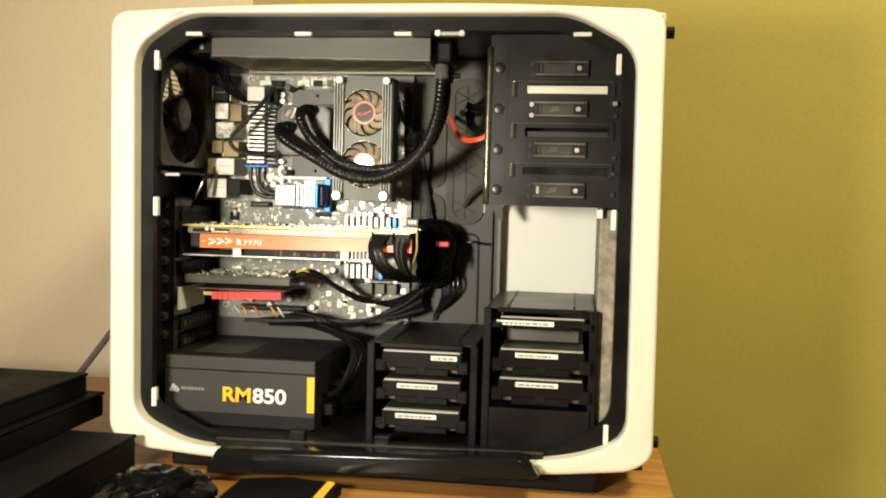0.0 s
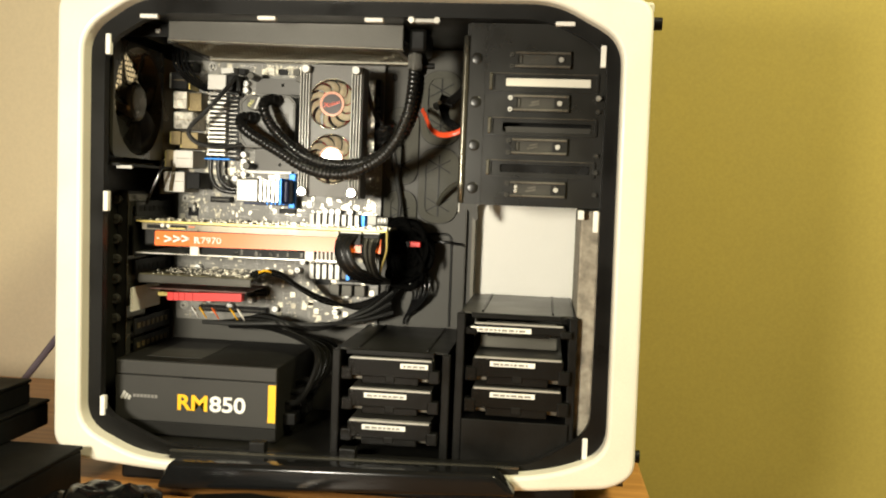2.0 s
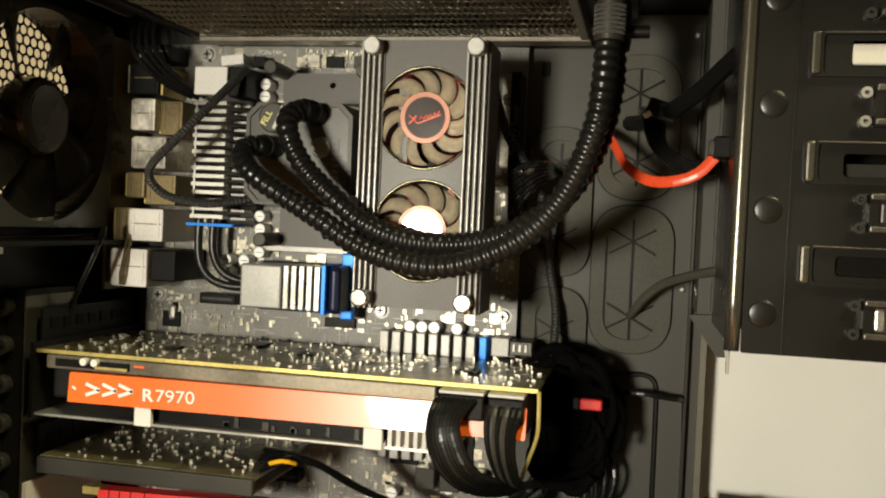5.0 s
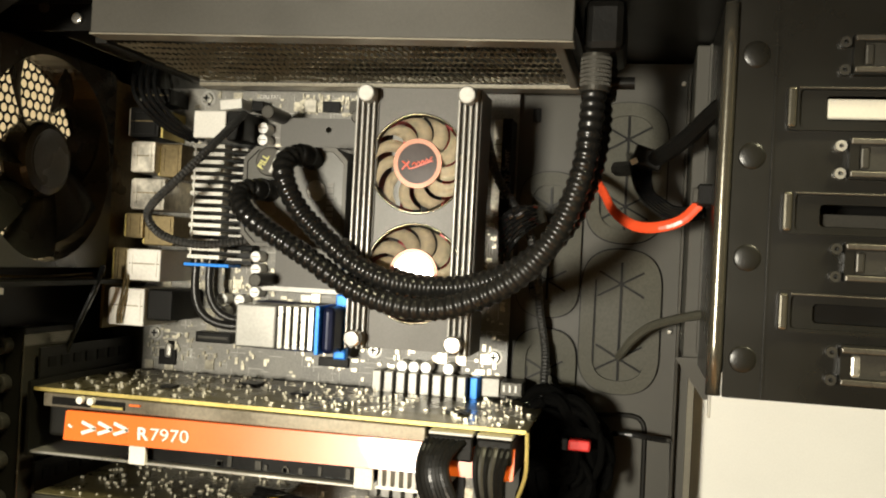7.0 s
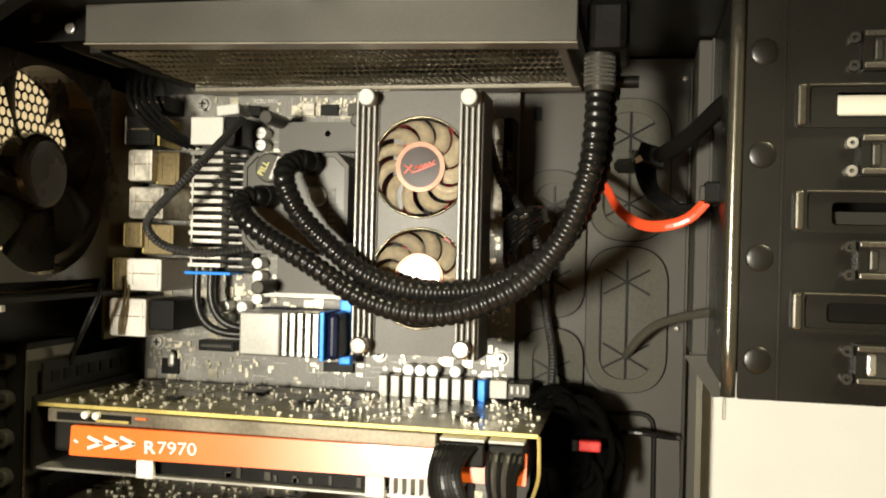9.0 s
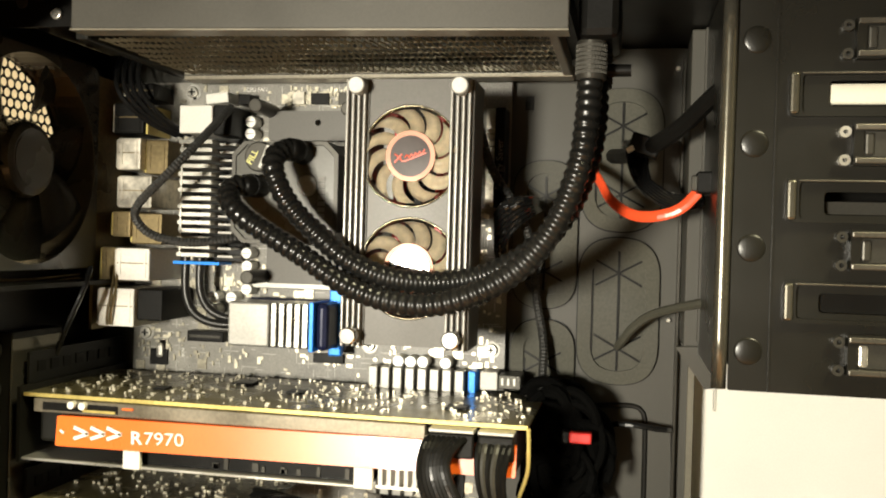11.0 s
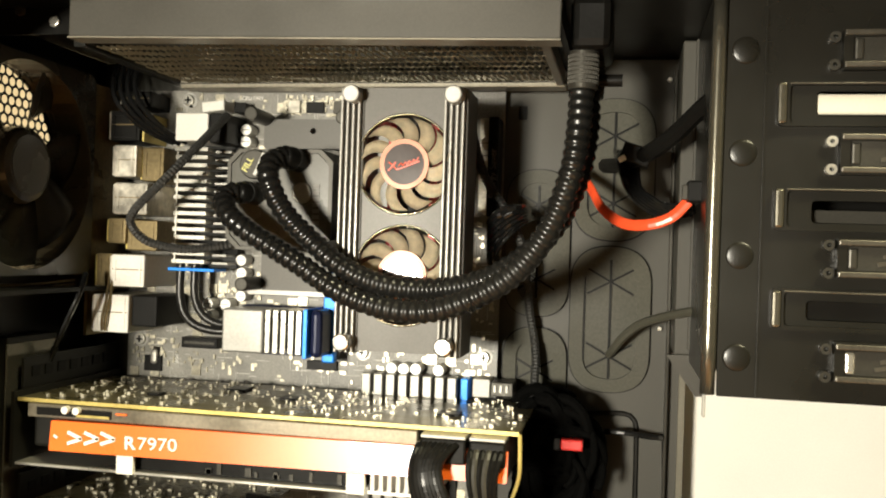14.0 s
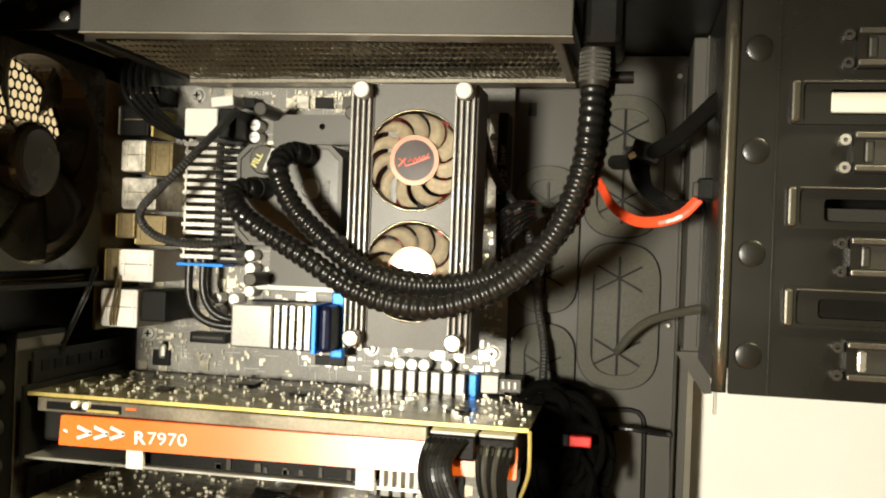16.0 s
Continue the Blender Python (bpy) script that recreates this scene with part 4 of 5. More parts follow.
for x0 in (0.0570, 0.0668, 0.0762):
    for a, dz in ((20, 0.0015), (-20, -0.0015)):
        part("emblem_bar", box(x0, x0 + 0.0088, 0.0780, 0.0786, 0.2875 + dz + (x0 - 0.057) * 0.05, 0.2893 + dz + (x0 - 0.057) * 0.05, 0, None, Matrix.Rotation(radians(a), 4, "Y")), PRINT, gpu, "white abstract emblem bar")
part("small_emblem", box(0.0490, 0.0515, 0.0780, 0.0786, 0.2880, 0.2892, 0, turn=Matrix.Rotation(radians(30), 4, "Y")), PRINT, gpu)
part("lower_plate", box(0.0250, 0.2180, 0.0800, 0.172, 0.2715, 0.2730, 0.0003), SILVER, gpu, "bright thin lower metal plate")
for x in (0.0905, 0.2160):
    part("plate_tab", box(x - 0.0048, x + 0.0048, 0.0785, 0.0815, 0.2715, 0.2822, 0.0004), CREAM, gpu, "bright bent tab")
part("under_grille", box(0.090, 0.215, 0.0860, 0.0878, 0.2732, 0.2805), BLACK, gpu)
bm = bmesh.new()
for k in range(10):
    x = rng.uniform(0.096, 0.205)
    box(x, x + rng.uniform(0.001, 0.004), 0.0850, 0.0862, 0.2740, 0.2740 + rng.uniform(0.002, 0.006), 0, bm)
part("under_part", bm, GREYM, gpu, kind="stuff")
for k in range(8):
    part("heat_fin", box(0.2225 + 0.0044 * k, 0.2247 + 0.0044 * k, 0.0830, 0.12, 0.2720, 0.2822, 0.0002), CREAM, gpu, "pale cooling fin")
part("fin_bar", box(0.221, 0.259, 0.0825, 0.0832, 0.2715, 0.2730), SILVER, gpu)
part("end_bracket", sweep([(0.2965, 0.084, 0.306), (0.2970, 0.083, 0.295), (0.2965, 0.084, 0.284), (0.292, 0.088, 0.270), (0.288, 0.095, 0.258)], 0.0010, 0.003, 8), GOLD, gpu)
part("rear_bracket", box(0.0195, 0.0215, 0.083, 0.190, 0.2690, 0.3100), BLACKM, gpu)
for x0, x1 in ((0.2490, 0.2712), (0.2730, 0.2905)):
    pl = part("power_plug", box(x0, x1, 0.0765, 0.104, 0.2905, 0.3025, 0.001), BLACK, gpu, "black power plug on the card edge")
    part("plug_socket", box(x0, x1, 0.0760, 0.090, 0.3028, 0.3046, 0.0004), SATIN, pl)
for k in range(8):
    e = k / 7
    solid("power_wire", sweep([(0.2500 + 0.0200 * e, 0.084, 0.3005), (0.2484 + 0.0160 * e, 0.0735, 0.2985), (0.2468 + 0.0130 * e, 0.0690, 0.2900), (0.2480 + 0.0150 * e, 0.0670, 0.2795), (0.2530 + 0.0170 * e, 0.0690, 0.2680), (0.2630 + 0.0160 * e, 0.0790, 0.2570 + 0.0050 * e), (0.2770 + 0.0120 * e, 0.1040, 0.2490 + 0.0050 * e), (0.2920, 0.1400, 0.2470)], 0.0019, 0.003, 8),
          BLACK if k % 3 else TUBE, "thin glossy black wire into the graphics card", "cable", group="graphics card wires")
for k in range(6):
    e = k / 5
    solid("power_wire", sweep([(0.2742 + 0.0150 * e, 0.084, 0.3005), (0.2738 + 0.0145 * e, 0.0750, 0.2960), (0.2742 + 0.0120 * e, 0.0725, 0.2850), (0.2770 + 0.0100 * e, 0.0750, 0.2720), (0.2820 + 0.0075 * e, 0.0880, 0.2590), (0.2920 + 0.0030 * e, 0.1250, 0.2500)], 0.0017, 0.003, 8),
          WIREGREY if k in (1, 3) else BLACK, "thin black wire into the graphics card", "cable", group="graphics card wires")

# ---- lower expansion card ----
card = thing("expansion_card", (0.09, 0.13, 0.22), "low expansion card with a red edge strip and grey cover", "expansion card")
part("cover_plate", box(0.0275, 0.1530, 0.0800, 0.0830, 0.2402, 0.2492, 0.0008), GREYM, card, "grey metal edge of the card")
part("circuit_board", box(0.0275, 0.1530, 0.083, 0.181, 0.2480, 0.2496), GPCB, card)
bm = bmesh.new()
for k in range(150):
    x, y = rng.uniform(0.032, 0.15), rng.uniform(0.086, 0.178)
    w = rng.choice((0.0005, 0.0008, 0.0012))
    box(x - w, x + w, y - w, y + w, 0.2496, 0.2496 + rng.choice((0.0008, 0.0015)), 0, bm)
part("component_scatter", bm, SOLDER, card, kind="stuff")
red_z = lambda x: 0.2283 + (x - 0.0525) * 0.03
for x0, x1 in ((0.0525, 0.0590), (0.0596, 0.0655), (0.0661, 0.0722), (0.0728, 0.0808), (0.0814, 0.1362)):
    part("red_block", prism([(x0, red_z(x0) - 0.0086), (x1, red_z(x1) - 0.0086), (x1, red_z(x1)), (x0, red_z(x0))], 0.1000, 0.110), RED, card, "bright red plastic edge block")
for dz in (0.0026, 0.0056):
    part("red_rib", prism([(0.0814, red_z(0.0814) - dz - 0.0006), (0.1362, red_z(0.1362) - dz - 0.0006), (0.1362, red_z(0.1362) - dz + 0.0004), (0.0814, red_z(0.0814) - dz + 0.0004)], 0.0992, 0.1002), RED, card)
part("lower_board", box(0.0270, 0.1380, 0.1105, 0.181, 0.2300, 0.2316), mat("brown_board", (0.10, 0.035, 0.02), 0.4, 0, 0.3, 400, 0.2), card)
part("rear_bracket", box(0.0200, 0.0225, 0.0790, 0.150, 0.2080, 0.2340), CREAM, card, "pale metal card bracket")
part("gold_pin", box(0.040, 0.0515, 0.104, 0.112, 0.2235, 0.2280, 0.0005), GOLD, card)

# ---- power supply ----
psu = thing("power_supply", (0.11, 0.12, 0.084), "black power supply with grey label and yellow stripe", "power supply")
part("housing", box(0.0215, 0.1950, 0.0460, 0.1950, 0.0845, 0.1630, 0.0012), PSUTOP, psu)
part("upper_band", box(0.0220, 0.1945, 0.0440, 0.0465, 0.1478, 0.1622, 0.0010), PSULAB, psu)
part("label_panel", box(0.0220, 0.1945, 0.0444, 0.0465, 0.1000, 0.1466, 0.0004), PSULAB, psu, "dark grey printed label")
part("lower_band", box(0.0220, 0.1945, 0.0450, 0.0466, 0.0860, 0.0990, 0.0004), PSUTOP, psu)
part("thumb_notch", box(0.0950, 0.1130, 0.0436, 0.0446, 0.1466, 0.1480, 0.0003), BLACK, psu)
part("yellow_stripe", box(0.1862, 0.1942, 0.0438, 0.0446, 0.1058, 0.1450), YELLOW, psu)
lettering("RM", 0.0885, 0.0440, 0.1140, 0.0222, YELLOW, psu, squash=1.12, bold=0.0006)
lettering("850", 0.1240, 0.0440, 0.1140, 0.0222, PRINT, psu, squash=1.16, bold=0.0005)
bm = bmesh.new()
for k in range(3):
    box(0.0290 + 0.0034 * k, 0.0318 + 0.0034 * k, 0.0437, 0.0443, 0.1210, 0.1300 - 0.0022 * k, 0, bm, Matrix.Rotation(radians(28), 4, "Y"))
part("emblem", bm, PALEPRINT, psu, "pale abstract emblem")
bm = bmesh.new()
for k in range(7):
    box(0.0415 + 0.0039 * k, 0.0442 + 0.0039 * k, 0.0438, 0.0443, 0.1240, 0.1272, 0, bm)
part("maker_bars", bm, GREYPRINT, psu, "row of small grey printed bars")
part("top_sticker", box(0.045, 0.105, 0.070, 0.165, 0.1630, 0.1633), PSULAB, psu, "large grey rating sticker")
for k in range(5):
    solid("supply_cable", sweep([(0.194, 0.08 + 0.02 * k, 0.120 + 0.006 * (k % 3)), (0.208, 0.075 + 0.02 * k, 0.122 + 0.008 * (k % 3)), (0.222, 0.07 + 0.02 * k, 0.140), (0.228, 0.08 + 0.02 * k, 0.170), (0.205 - 0.01 * k, 0.11 + 0.015 * k, 0.182), (0.150, 0.150, 0.188 + 0.003 * k), (0.10, 0.165, 0.185)][: 7 - k % 2], 0.0034, 0.005, 8),
          BLACK, "black cable from the power supply", "cable", group="supply cables")
for k in range(4):
    part("cable_plug", box(0.1952, 0.208, 0.07 + 0.026 * k, 0.09 + 0.026 * k, 0.098 + 0.014 * (k % 2), 0.110 + 0.014 * (k % 2), 0.001), BLACK, psu)

# ---- hard drive cages ----
def drive_cage(name, x0, x1, top, floors, label):
    c = thing(name, ((x0 + x1) / 2, 0.1, 0.084), label, "drive cage")
    for x in (x0, x1):
        w = part("side_wall", box(x - 0.001, x + 0.001, 0.022, 0.190, 0.0845, top - 0.001), BLACKM, c)
        part("front_post", box(x - 0.004, x + 0.004, 0.018, 0.026, 0.0845, top - 0.002, 0.001), BLACK, c)
    part("top_sheet", box(x0 + 0.001, x1 - 0.001, 0.026, 0.190, top - 0.003, top - 0.0012), GREYM if top > 0.21 else BLACKM, c, "dull reflecting top sheet")
    part("top_lip", box(x0 + 0.010, x1 - 0.012, 0.018, 0.0255, top - 0.006, top - 0.001, 0.0008), BLACK, c)
    for s in (0.02, -0.02):
        part("top_groove", box((x0 if s > 0 else x1) + s - 0.001, (x0 if s > 0 else x1) + s + 0.001, 0.03, 0.185, top - 0.0014, top + 0.0004), BLACK, c)
    return c


def caddy(x0, x1, z0, z1, lx0, lx1, filled=True):
    d = thing("drive_caddy", ((x0 + x1) / 2, 0.02, z0), "black plastic drive caddy holding a hard drive with a white label" if filled else "empty black plastic drive caddy", "drive caddy", "drive caddies")
    h = z1 - z0
    part("front_bar", box(x0 + 0.006, x1 - 0.006, 0.0125, 0.0220, z0 + h * 0.30, z1 - 0.002, 0.0010), DRIVE, d)
    part("lower_bar", box(x0 + 0.020, x1 - 0.020, 0.0135, 0.0220, z0 + 0.001, z0 + h * 0.34, 0.0010), DRIVE, d)
    part("finger_notch", box((x0 + x1) / 2 - 0.005, (x0 + x1) / 2 + 0.005, 0.0120, 0.0140, z0 + h * 0.12, z0 + h * 0.38, 0.001), BLACK, d)
    for x in (x0 + 0.005, x1 - 0.005):
        part("latch", box(x - 0.0055, x + 0.0055, 0.0115, 0.0220, z0 + h * 0.15, z0 + h * 0.62, 0.0012), DRIVE, d)
    part("top_edge", box(x0 + 0.008, x1 - 0.008, 0.0130, 0.0160, z1 - 0.0022, z1 - 0.0004, 0.0003), SATIN, d, "pale satin top edge")
    if filled:
        part("hard_drive", box(x0 + 0.007, x1 - 0.007, 0.0225, 0.170, z0 + 0.003, z1 - 0.001, 0.001), DRIVETOP, d)
    if lx1 > lx0:
        lz = z1 - 0.0068
        part("label", box(lx0, lx1, 0.0119, 0.0124, lz - 0.0024, lz + 0.0024), PAPER, d, "white paper label")
        bm = bmesh.new()
        x = lx0 + 0.003
        while x < lx1 - 0.006:
            w = rng.uniform(0.002, 0.006)
            box(x, x + w, 0.0116, 0.0118, lz - 0.0012, lz + 0.0008, 0, bm)
            x += w + 0.0012
        part("label_print", bm, GREYPRINT, d, kind="stuff")


drive_cage("drive_cage", 0.262, 0.371, 0.1930, 3, "black steel hard drive cage with three caddies")
caddy(0.269, 0.365, 0.1590, 0.1860, 0.327, 0.354)
caddy(0.270, 0.365, 0.1290, 0.1555, 0.292, 0.334)
caddy(0.270, 0.365, 0.0985, 0.1240, 0.291, 0.334)
drive_cage("drive_cage", 0.384, 0.492, 0.2355, 4, "taller black steel hard drive cage with caddies and an empty bay")
caddy(0.390, 0.490, 0.2120, 0.2265, 0.394, 0.452, False)
caddy(0.391, 0.490, 0.1650, 0.1935, 0.414, 0.457)
caddy(0.391, 0.490, 0.1345, 0.1635, 0.415, 0.458)
blk = thing("drive_box", (0.438, 0.1, 0.085), "plain matt black box under the drive caddies", "drive box")
part("box_body", box(0.388, 0.491, 0.0150, 0.17, 0.0850, 0.1310, 0.001), BLACK, blk)
part("empty_bay_drive", box(0.400, 0.478, 0.060, 0.160, 0.1945, 0.2080, 0.001), DRIVETOP, blk)

# ---- optical bay cage ----
bay = thing("optical_bay_cage", (0.44, 0.1, 0.338), "black steel optical drive bay cage with clip latches", "drive bay")
YF = 0.025
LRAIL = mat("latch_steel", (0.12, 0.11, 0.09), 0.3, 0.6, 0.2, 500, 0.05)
slots = [rounded(rect(0.4165, 0.4985, 0.4520, 0.4620), 0.002), rounded(rect(0.4157, 0.5000, 0.4095, 0.4185), 0.002), rounded(rect(0.4147, 0.5000, 0.3710, 0.3788), 0.002)]
part("face_plate", plate(rounded(rect(0.3815, 0.5120, 0.3388, 0.5120), 0.001), slots, YF, YF + 0.0015), BAYM, bay)
part("fold", box(0.3966, 0.3974, YF - 0.0006, YF, 0.3388, 0.5120), BAYM, bay)
for z0, z1 in ((0.4478, 0.4657), (0.4064, 0.4237), (0.3670, 0.3833)):
    fr = part("slot_frame", plate(rounded(rect(0.4012, 0.5050, z0, z1), 0.0025), [rounded(rect(0.4060, 0.5030, z0 + 0.0016, z1 - 0.0016), 0.002)], YF - 0.0024, YF - 0.0001), BAYM, bay, "raised pressed frame round a slot")
    # pale strips put the highlights of the frame's top and left edges into colour
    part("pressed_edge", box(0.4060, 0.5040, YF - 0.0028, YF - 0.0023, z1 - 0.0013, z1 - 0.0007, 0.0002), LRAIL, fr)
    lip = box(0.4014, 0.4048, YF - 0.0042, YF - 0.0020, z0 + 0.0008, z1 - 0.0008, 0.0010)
    part("highlight_strip", lip, PILLAR, fr, "rounded edge with its highlight coloured in")
part("cover_strip", box(0.4167, 0.4980, YF + 0.0016, YF + 0.0040, 0.4530, 0.4612, 0.0010), WHITE, bay, "white strip showing through the top slot")
part("glossy_strip", prism(rounded(rect(0.4150, 0.4995, 0.3712, 0.3786), 0.003), YF + 0.003, YF + 0.005), TUBE, bay)
part("glass_strip", box(0.4170, 0.4995, YF + 0.006, YF + 0.007, 0.4100, 0.4150), GREYM, bay)
part("inner_sleeve", box(0.384, 0.5110, 0.060, 0.170, 0.345, 0.505), BLACK, bay)
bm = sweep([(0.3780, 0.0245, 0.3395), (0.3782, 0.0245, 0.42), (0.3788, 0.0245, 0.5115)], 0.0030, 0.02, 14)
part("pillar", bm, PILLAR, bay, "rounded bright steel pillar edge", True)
part("pillar_back", box(0.3790, 0.3812, 0.0265, 0.150, 0.3390, 0.5115), BAYM, bay)
part("pillar_tip", box(0.3762, 0.3774, 0.0230, 0.0260, 0.3302, 0.3398, 0.0003), SATIN, bay)
for z in (0.4785, 0.4372, 0.3958, 0.3547):
    dome = bmesh.new()
    bmesh.ops.create_uvsphere(dome, u_segments=24, v_segments=10, radius=1, matrix=Matrix.Translation((0.3890, YF, z)) @ Matrix.Diagonal((0.0055, 0.0009, 0.0055, 1)))
    part("dimple", dome, BAYM, bay, "round pressed dimple", True)
for z0, z1 in ((0.4697, 0.4860), (0.4286, 0.4453), (0.3878, 0.4040), (0.3470, 0.3634)):
    lt = part("drive_latch", plate(rounded(rect(0.4250, 0.4780, z0, z1), 0.001), [rounded(rect(0.4285, 0.4640, z0 + 0.0035, z1 - 0.0035), 0.001)], YF - 0.0045, YF - 0.0003), BAYM, bay, "steel drive latch with a smoky window")
    part("latch_rail", box(0.4254, 0.4775, YF - 0.0056, YF - 0.0044, z1 - 0.0030, z1 - 0.0008, 0.0004), LRAIL, lt)
    part("latch_rail", box(0.4254, 0.4775, YF - 0.0056, YF - 0.0044, z0 + 0.0008, z0 + 0.0030, 0.0004), LRAIL, lt)
    part("window", box(0.4284, 0.4645, YF - 0.0030, YF - 0.0020, z0 + 0.003, z1 - 0.003), GREYM, lt)
    part("bright_catch", box(0.4292, 0.4325, YF - 0.0042, YF - 0.0030, z0 + 0.004, z1 - 0.004, 0.0008), SILVER if z0 < 0.35 else GREYM, lt)
    for j in range(2):
        part("stamp_bar", box(0.4400 + 0.002 * j, 0.4500, YF - 0.0034, YF - 0.0029, z0 + 0.0062 + 0.0028 * j, z0 + 0.0078 + 0.0028 * j, 0, None, Matrix.Rotation(radians(-12), 4, "Y")), LRAIL, lt)
    part("catch_screw", cyl(0.4690, YF - 0.004, (z0 + z1) / 2, 0.0024, 0.006, seg=14), SILVER, lt)
    for dz in (0.0022, 0.0132):
        part("ring_screw", ringplate(0.4222, z0 + dz, 0.0009, 0.0022, YF - 0.0030, YF - 0.0001, 16), SILVER if 0.42 < z0 < 0.43 else GREYM, lt)
for z in (0.4305, 0.389, 0.373, 0.352):
    part("edge_stud", cyl(0.5055, YF - 0.002, z, 0.0022, 0.004, seg=12), GREYM, bay)
part("edge_stud", cyl(0.505, YF - 0.006, 0.4425, 0.0024, 0.005, seg=12), SILVER, bay)

# ---- exhaust fan ----
ex = thing("exhaust_fan", (0.01, 0.1, 0.368), "black exhaust fan on the rear vent of the case", "fan")
swap = Matrix(((0, 1, 0, 0), (1, 0, 0, 0), (0, 0, 1, 0), (0, 0, 0, 1)))


def turned(bm):
    bmesh.ops.transform(bm, verts=bm.verts, matrix=swap)
    return bm


circ = [(VY + 0.0575 * math.cos(a), VZ + 0.0575 * math.sin(a)) for a in [k * math.pi / 24 for k in range(48)]]
for x0, x1 in ((-0.0015, 0.0015), (0.0190, 0.0220)):
    part("fan_plate", turned(plate(rounded(rect(VY - 0.0605, VY + 0.0605, VZ - 0.0605, VZ + 0.0605), 0.008), [circ], x0, x1)), FANB, ex)
part("fan_shell", turned(ringplate(VY, VZ, 0.0577, 0.0595, 0.0015, 0.0190, 48)), FANB, ex)
hub = part("hub", turned(cyl(VY, 0.012, VZ, 0.0212, 0.019, seg=40, bevel=0.0045)), FANB, ex)
part("hub_face", turned(cyl(VY, 0.0216, VZ, 0.0155, 0.0006, seg=36)), FANB, hub)
for k in range(7):
    a = 0.36 + 2 * math.pi * k / 7
    bm = bmesh.new()
    rows = []
    for j in range(8):
        t = j / 7
        r = 0.020 + 0.036 * t
        sw = -0.25 * t
        rows.append([bm.verts.new((VY + r * math.cos(a + q + sw), d, VZ + r * math.sin(a + q + sw))) for q, d in ((0.33, 0.0185), (0.11, 0.0150), (-0.10, 0.0105), (-0.27, 0.0045))])
    for p, q in zip(rows, rows[1:]):
        for m in range(3):
            bm.faces.new((p[m], p[m + 1], q[m + 1], q[m]))
    bmesh.ops.solidify(bm, geom=list(bm.faces), thickness=0.0011)
    part("blade", turned(bm), FANB, ex, smooth=True)
lead = part("fan_lead", sweep([(0.0330, 0.128, 0.374), (0.0328, 0.122, 0.362), (0.0258, 0.120, 0.3440), (0.0180, 0.120, 0.3260), (0.0158, 0.120, 0.3205)], 0.0016, 0.003, 8), TUBE, ex)
part("lead_tip", cyl(0.0155, 0.1195, 0.3200, 0.0018, 0.003, "z", 12), CREAM, lead)
for dx in (0.003, 0.0055):
    part("fan_lead", sweep([(0.0320 + dx, 0.150, 0.374), (0.0330 + dx, 0.146, 0.360), (0.0315 + dx, 0.144, 0.346), (0.0305 + dx, 0.146, 0.338)], 0.0008, 0.004, 6), BRASS, ex)
for z in (0.3655, 0.368):
    solid("fan_cable", sweep([(0.005, 0.06, z), (0.012, 0.10, z - 0.001), (0.016, 0.145, z + 0.001)], 0.0008, 0.004, 6), BRASS, "thin wires under the exhaust fan", "cable", group="fan wires")
shroud2 = thing("fan_bracket", (0.02, 0.03, 0.34), "dark bracket below the exhaust fan", "bracket")
part("strip", box(0.012, 0.034, 0.020, 0.150, 0.3635, 0.3660), BLACKM, shroud2)
part("bright_tab", box(0.030, 0.046, 0.022, 0.025, 0.3610, 0.3640), SATIN, shroud2)

# ---- cables ----
def cord(name, pts, r, material, label, group="", ridge=0.0, pitch=2, step=0.004, flat=1.0, seg=8):
    return solid(name, sweep(pts, r, step, seg, ridge, pitch, None, flat), material, label, "cable", group=group)


cord("fan_cable", [(0.104, 0.160, 0.472), (0.096, 0.132, 0.447), (0.084, 0.120, 0.428), (0.067, 0.120, 0.411), (0.0635, 0.125, 0.402), (0.072, 0.130, 0.3935), (0.092, 0.135, 0.390), (0.115, 0.140, 0.393), (0.128, 0.150, 0.397)],
     0.0023, SLEEVE, "black braided fan cable looping over the board", ridge=0.0004, step=0.0011)
for k in range(4):
    cord("processor_wire", [(0.028 + 0.0045 * k, 0.168, 0.512), (0.032 + 0.0048 * k, 0.152, 0.492), (0.038 + 0.005 * k, 0.148, 0.477), (0.051 + 0.0045 * k, 0.156, 0.463), (0.066 + 0.003 * k, 0.170, 0.455)], 0.0016, TUBE, "thin black processor power wire", "processor power wires")
cord("sata_cable", [(0.316, 0.178, 0.442), (0.3235, 0.157, 0.432), (0.331, 0.140, 0.4195), (0.342, 0.125, 0.4115), (0.354, 0.115, 0.4105), (0.366, 0.112, 0.4145), (0.3745, 0.108, 0.4235)], 0.0029, REDO, "red-orange flat data cable", flat=0.35, seg=10)
plug = thing("sata_plug", (0.376, 0.105, 0.425), "black angled data cable plug", "plug")
part("plug_body", box(0.3725, 0.3800, 0.098, 0.112, 0.4215, 0.4320, 0.001), BLACK, plug)
part("plug_clip", box(0.3700, 0.3730, 0.099, 0.103, 0.4225, 0.4300, 0.0006), GREYM, plug)
cord("drive_cable", [(0.392, 0.085, 0.477), (0.379, 0.100, 0.468), (0.366, 0.120, 0.4565), (0.353, 0.140, 0.4490), (0.340, 0.165, 0.4460), (0.330, 0.195, 0.448)], 0.0045, BLACK, "thick black cable into the drive bay")
for k in range(6):
    cord("drive_wire", [(0.336 + 0.002 * k, 0.180, 0.455), (0.3385 + 0.002 * k, 0.155, 0.447), (0.3430 + 0.0015 * k, 0.143, 0.4315), (0.352 + 0.001 * k, 0.136, 0.4205 + 0.001 * k), (0.364, 0.131, 0.4155 + 0.0012 * k), (0.378, 0.12, 0.417 + 0.001 * k)], 0.0013, TUBE, "thin black drive power wire", "drive power wires")
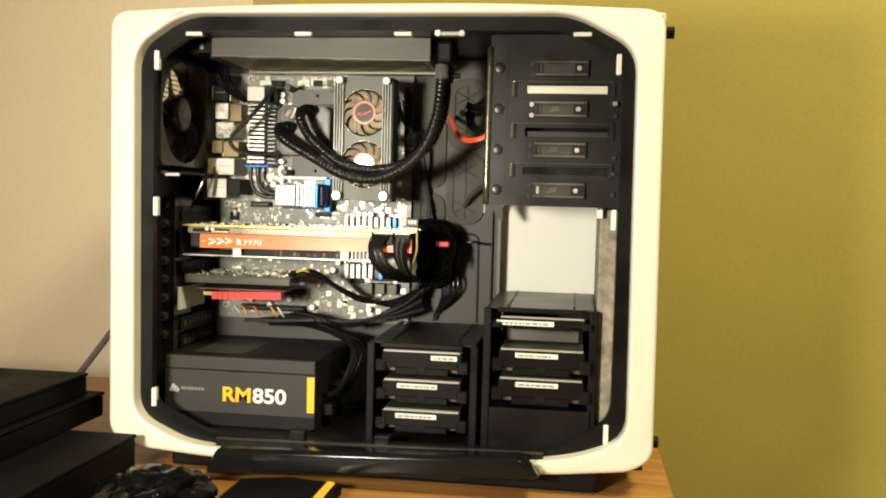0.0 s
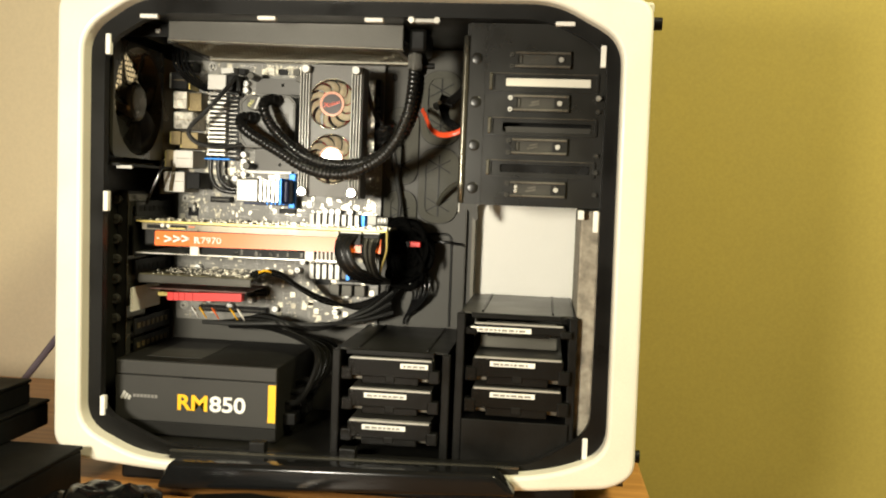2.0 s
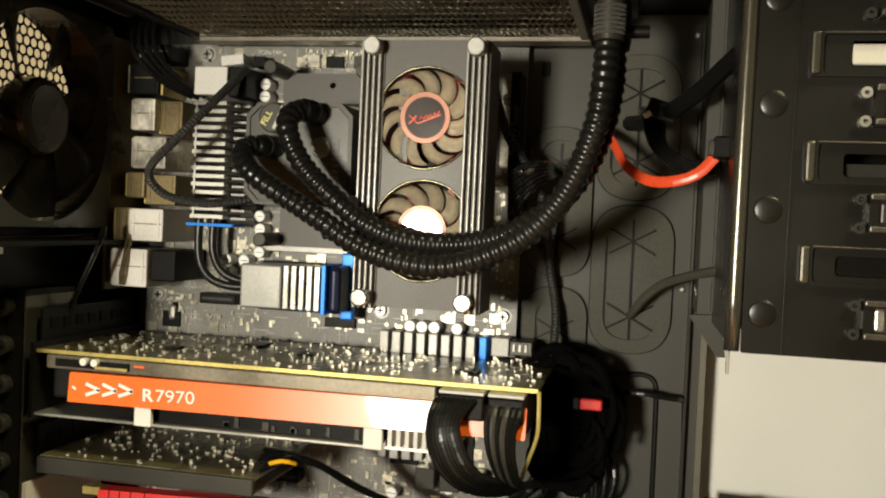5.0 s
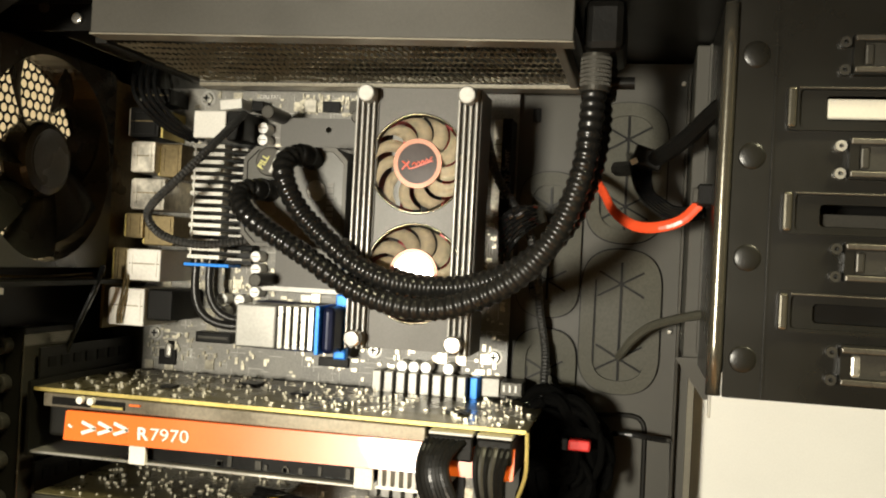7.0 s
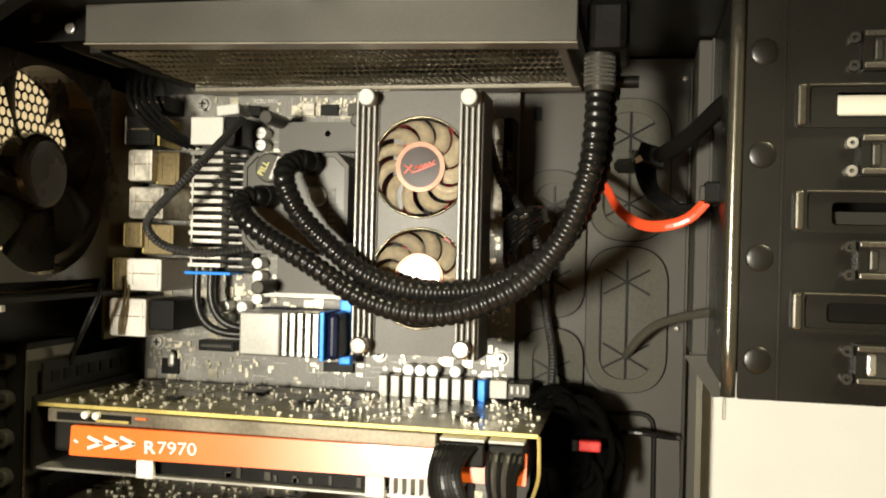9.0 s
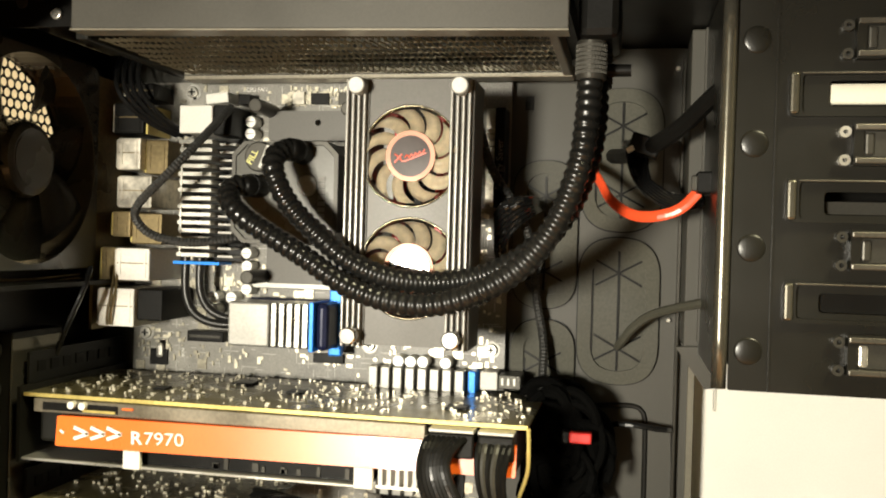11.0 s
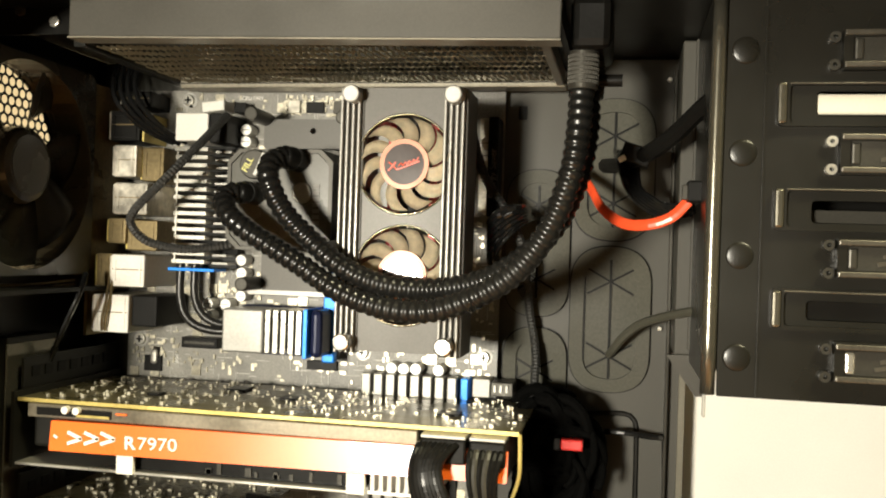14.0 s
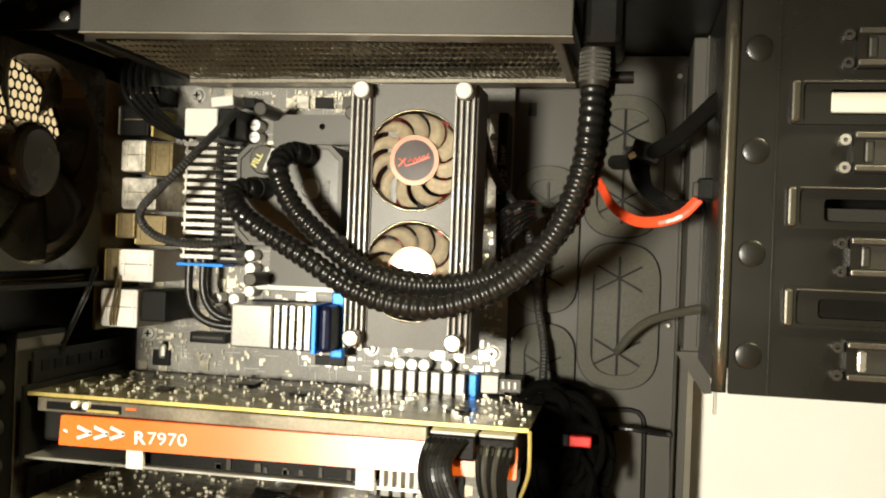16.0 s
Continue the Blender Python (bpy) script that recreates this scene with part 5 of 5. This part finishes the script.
dp = thing("drive_plug", (0.343, 0.15, 0.45), "black drive power plug with pale tab", "plug")
part("plug_body", box(0.3400, 0.3560, 0.140, 0.152, 0.4440, 0.4540, 0.001, turn=Matrix.Rotation(radians(18), 4, "Y")), BLACK, dp)
part("plug_tab", box(0.3385, 0.3425, 0.138, 0.141, 0.4450, 0.4480, 0.0005, turn=Matrix.Rotation(radians(-30), 4, "Y")), CREAM, dp)
cord("thin_cable", [(0.3355, 0.2, 0.334), (0.339, 0.188, 0.340), (0.3445, 0.180, 0.3480), (0.356, 0.170, 0.3575), (0.380, 0.140, 0.3665), (0.392, 0.12, 0.368)], 0.0026, RUBBER, "dull black cable out of a grommet")
cord("braided_cable", [(0.253, 0.165, 0.468), (0.264, 0.158, 0.437), (0.279, 0.160, 0.414), (0.286, 0.170, 0.394), (0.289, 0.185, 0.360), (0.2935, 0.185, 0.334), (0.294, 0.170, 0.302), (0.2945, 0.160, 0.266), (0.285, 0.160, 0.235)], 0.0024, SLEEVE, "black braided cable hanging beside the board", ridge=0.0004, step=0.0011)
for k in range(12):
    e = (k % 6) * 0.0026
    s = (k // 6) * 0.004
    cord("main_power_wire", [(0.2665 + s, 0.172, 0.386 + e * 1.6), (0.268 + s, 0.156 - e * 0.4, 0.394 + e * 1.3), (0.2755 + s, 0.150 - e, 0.404 + e), (0.284 + s, 0.158 - e, 0.412 + e * 0.6), (0.291, 0.180, 0.415 + e * 0.3), (0.293, 0.205, 0.415)], 0.0015, TUBE, "thin glossy black main power wire", "main power wires")

DEEP = mat("shade_black_sheath", (0.0022, 0.0022, 0.0020), 0.85, 0, 0.2, 500, 0.1, spec=0.05)
# dark knot of cables beside the graphics card, its shadow put into the black
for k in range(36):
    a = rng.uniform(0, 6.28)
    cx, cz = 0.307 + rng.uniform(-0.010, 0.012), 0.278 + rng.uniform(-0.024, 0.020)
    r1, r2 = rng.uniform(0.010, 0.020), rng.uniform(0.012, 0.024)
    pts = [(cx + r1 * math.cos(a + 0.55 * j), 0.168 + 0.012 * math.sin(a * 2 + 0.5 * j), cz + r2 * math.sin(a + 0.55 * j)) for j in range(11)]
    cord("bundled_cable", pts, rng.choice((0.0022, 0.003, 0.0036)), DEEP, "cable blackened as shade in a tangled bundle beside the board", "bundled cables")
rs = thing("red_plug", (0.318, 0.146, 0.29), "small red plug among black cables", "plug")
part("plug_body", box(0.3125, 0.3245, 0.143, 0.150, 0.2875, 0.2935, 0.001), RED, rs)
part("plug_collar", box(0.3085, 0.3125, 0.1435, 0.1495, 0.2870, 0.2940, 0.0008), BLACK, rs)
cord("cable_tie", [(0.335, 0.185, 0.2915), (0.345, 0.182, 0.2925), (0.360, 0.184, 0.2905), (0.3675, 0.188, 0.2895), (0.369, 0.196, 0.286), (0.3695, 0.2, 0.262)], 0.0016, TUBE, "black plastic cable tie round the tray edge", flat=0.5)

# cables below the graphics card
for k in range(7):
    e = k * 0.0035
    cord("lower_cable", [(0.140, 0.105 + e, 0.240 + e * 0.6), (0.157, 0.095 + e, 0.254), (0.176, 0.100 + e, 0.2565 - e * 0.4), (0.197, 0.120 + e, 0.239 - e * 0.4), (0.222, 0.140 + e * 0.6, 0.2245 - e * 0.3), (0.255, 0.158, 0.2135 + e * 0.3), (0.285, 0.168, 0.222 + e * 0.6), (0.302, 0.180, 0.250 + e * 0.2)],
         0.0019, TUBE if k % 2 else BLACK, "black cable draped over the lower board", "lower cables")
for k in range(6):
    e = k * 0.006
    cord("ground_cable", [(0.075 + e, 0.15, 0.190), (0.12 + e, 0.130 + e * 0.5, 0.1935 + e * 0.3), (0.17 + e * 0.5, 0.125, 0.197), (0.215, 0.135 + e * 0.3, 0.1965 - e * 0.2), (0.262, 0.155, 0.202 + e * 0.4), (0.292, 0.170, 0.210 + e)],
         0.0024, BLACK if k % 2 else SLEEVE, "black cable lying above the power supply", "ground cables")
for k in range(5):
    cord("side_cable", [(0.300 + 0.006 * k, 0.188, 0.262), (0.308 + 0.006 * k, 0.176, 0.248), (0.314 + 0.004 * k, 0.176, 0.232), (0.310 + 0.002 * k, 0.182, 0.216), (0.304, 0.187, 0.203), (0.302, 0.189, 0.194)], 0.0016, TUBE, "thin black cable looping by the tray", "side cables")
COLS = (YELLOW, mat("green_wire", (0.05, 0.35, 0.12), 0.4), mat("violet_wire", (0.16, 0.08, 0.3), 0.4), ORANGE, CREAM)
for x, c in ((0.074, 4), (0.083, 0), (0.097, 3), (0.118, 0), (0.126, 4)):
    cord("lead_wire", [(x, 0.13, 0.206), (x + 0.002, 0.112, 0.212), (x + 0.008, 0.106, 0.2075), (x + 0.010, 0.115, 0.199)], 0.0009, COLS[c], "thin coloured lead wire near the lower slots", "lead wires")
cord("adapter_wire", [(0.158, 0.090, 0.2560), (0.166, 0.088, 0.2585), (0.172, 0.094, 0.2560)], 0.0012, YELLOW, "short yellow wire among black cables", "lead wires")

# ---- desk clutter ----
for name, x1, y1, z0, z1, words in (("flat_box", 0.027, -0.034, DESK, 0.0922, "low matt black box on the desk beside the computer case"),
                                    ("flat_box", -0.044, 0.031, 0.0924, 0.1195, "matt black box stacked on a lower box"),
                                    ("flat_box", -0.052, 0.010, 0.1197, 0.1440, "thin matt black box on top of the stack")):
    fb = thing(name, (x1 - 0.2, y1 - 0.2, z0), words, "box", "stacked black boxes")
    part("tray", box(x1 - 0.42, x1, y1 - 0.44, y1, z0, z1 - 0.004, 0.002), CARTON, fb)
    part("lid", box(x1 - 0.421, x1 + 0.001, y1 - 0.441, y1 + 0.001, z1 - 0.0038, z1, 0.0015), CARTON, fb)
bag = bmesh.new()
bmesh.ops.create_icosphere(bag, subdivisions=5, radius=1)
for v in bag.verts:
    q = v.co.copy()
    d = 1 + 0.28 * noise.noise(q * 2.2) + 0.16 * abs(noise.noise(q * 5.0)) + 0.06 * noise.noise(q * 11)
    v.co = Vector((0.090 + q.x * d * 0.050, -0.135 + q.y * d * 0.062, max(DESK + 0.001, DESK + 0.004 + max(q.z, -0.05) * d * 0.030)))
solid("plastic_bag", bag, BAG, "crumpled glossy black plastic bag on the desk", "bag", smooth=True)
flap = thing("box_flap", (0.2, -0.11, DESK), "black carton flap with a yellow stripe lying on the desk", "flap")
part("flap_sheet", prism([(0.150, DESK + 0.0005), (0.252, DESK + 0.0005), (0.252, DESK + 0.010), (0.200, DESK + 0.014), (0.150, DESK + 0.009)], -0.24, -0.055), CARTON, flap)
part("yellow_stripe", prism([(0.238, DESK + 0.0117), (0.246, DESK + 0.0109), (0.246, DESK + 0.0113), (0.238, DESK + 0.0121)], -0.24, -0.0552), YELLOW, flap)
cord("mains_cord", [(-0.205, 0.20, 0.058), (-0.183, 0.20, 0.085), (-0.163, 0.20, 0.110), (-0.127, 0.20, 0.157), (-0.08, 0.19, 0.215), (-0.03, 0.16, 0.25), (-0.006, 0.14, 0.26)], 0.0042, LAVENDER, "dark purple-grey mains cord rising behind the case")
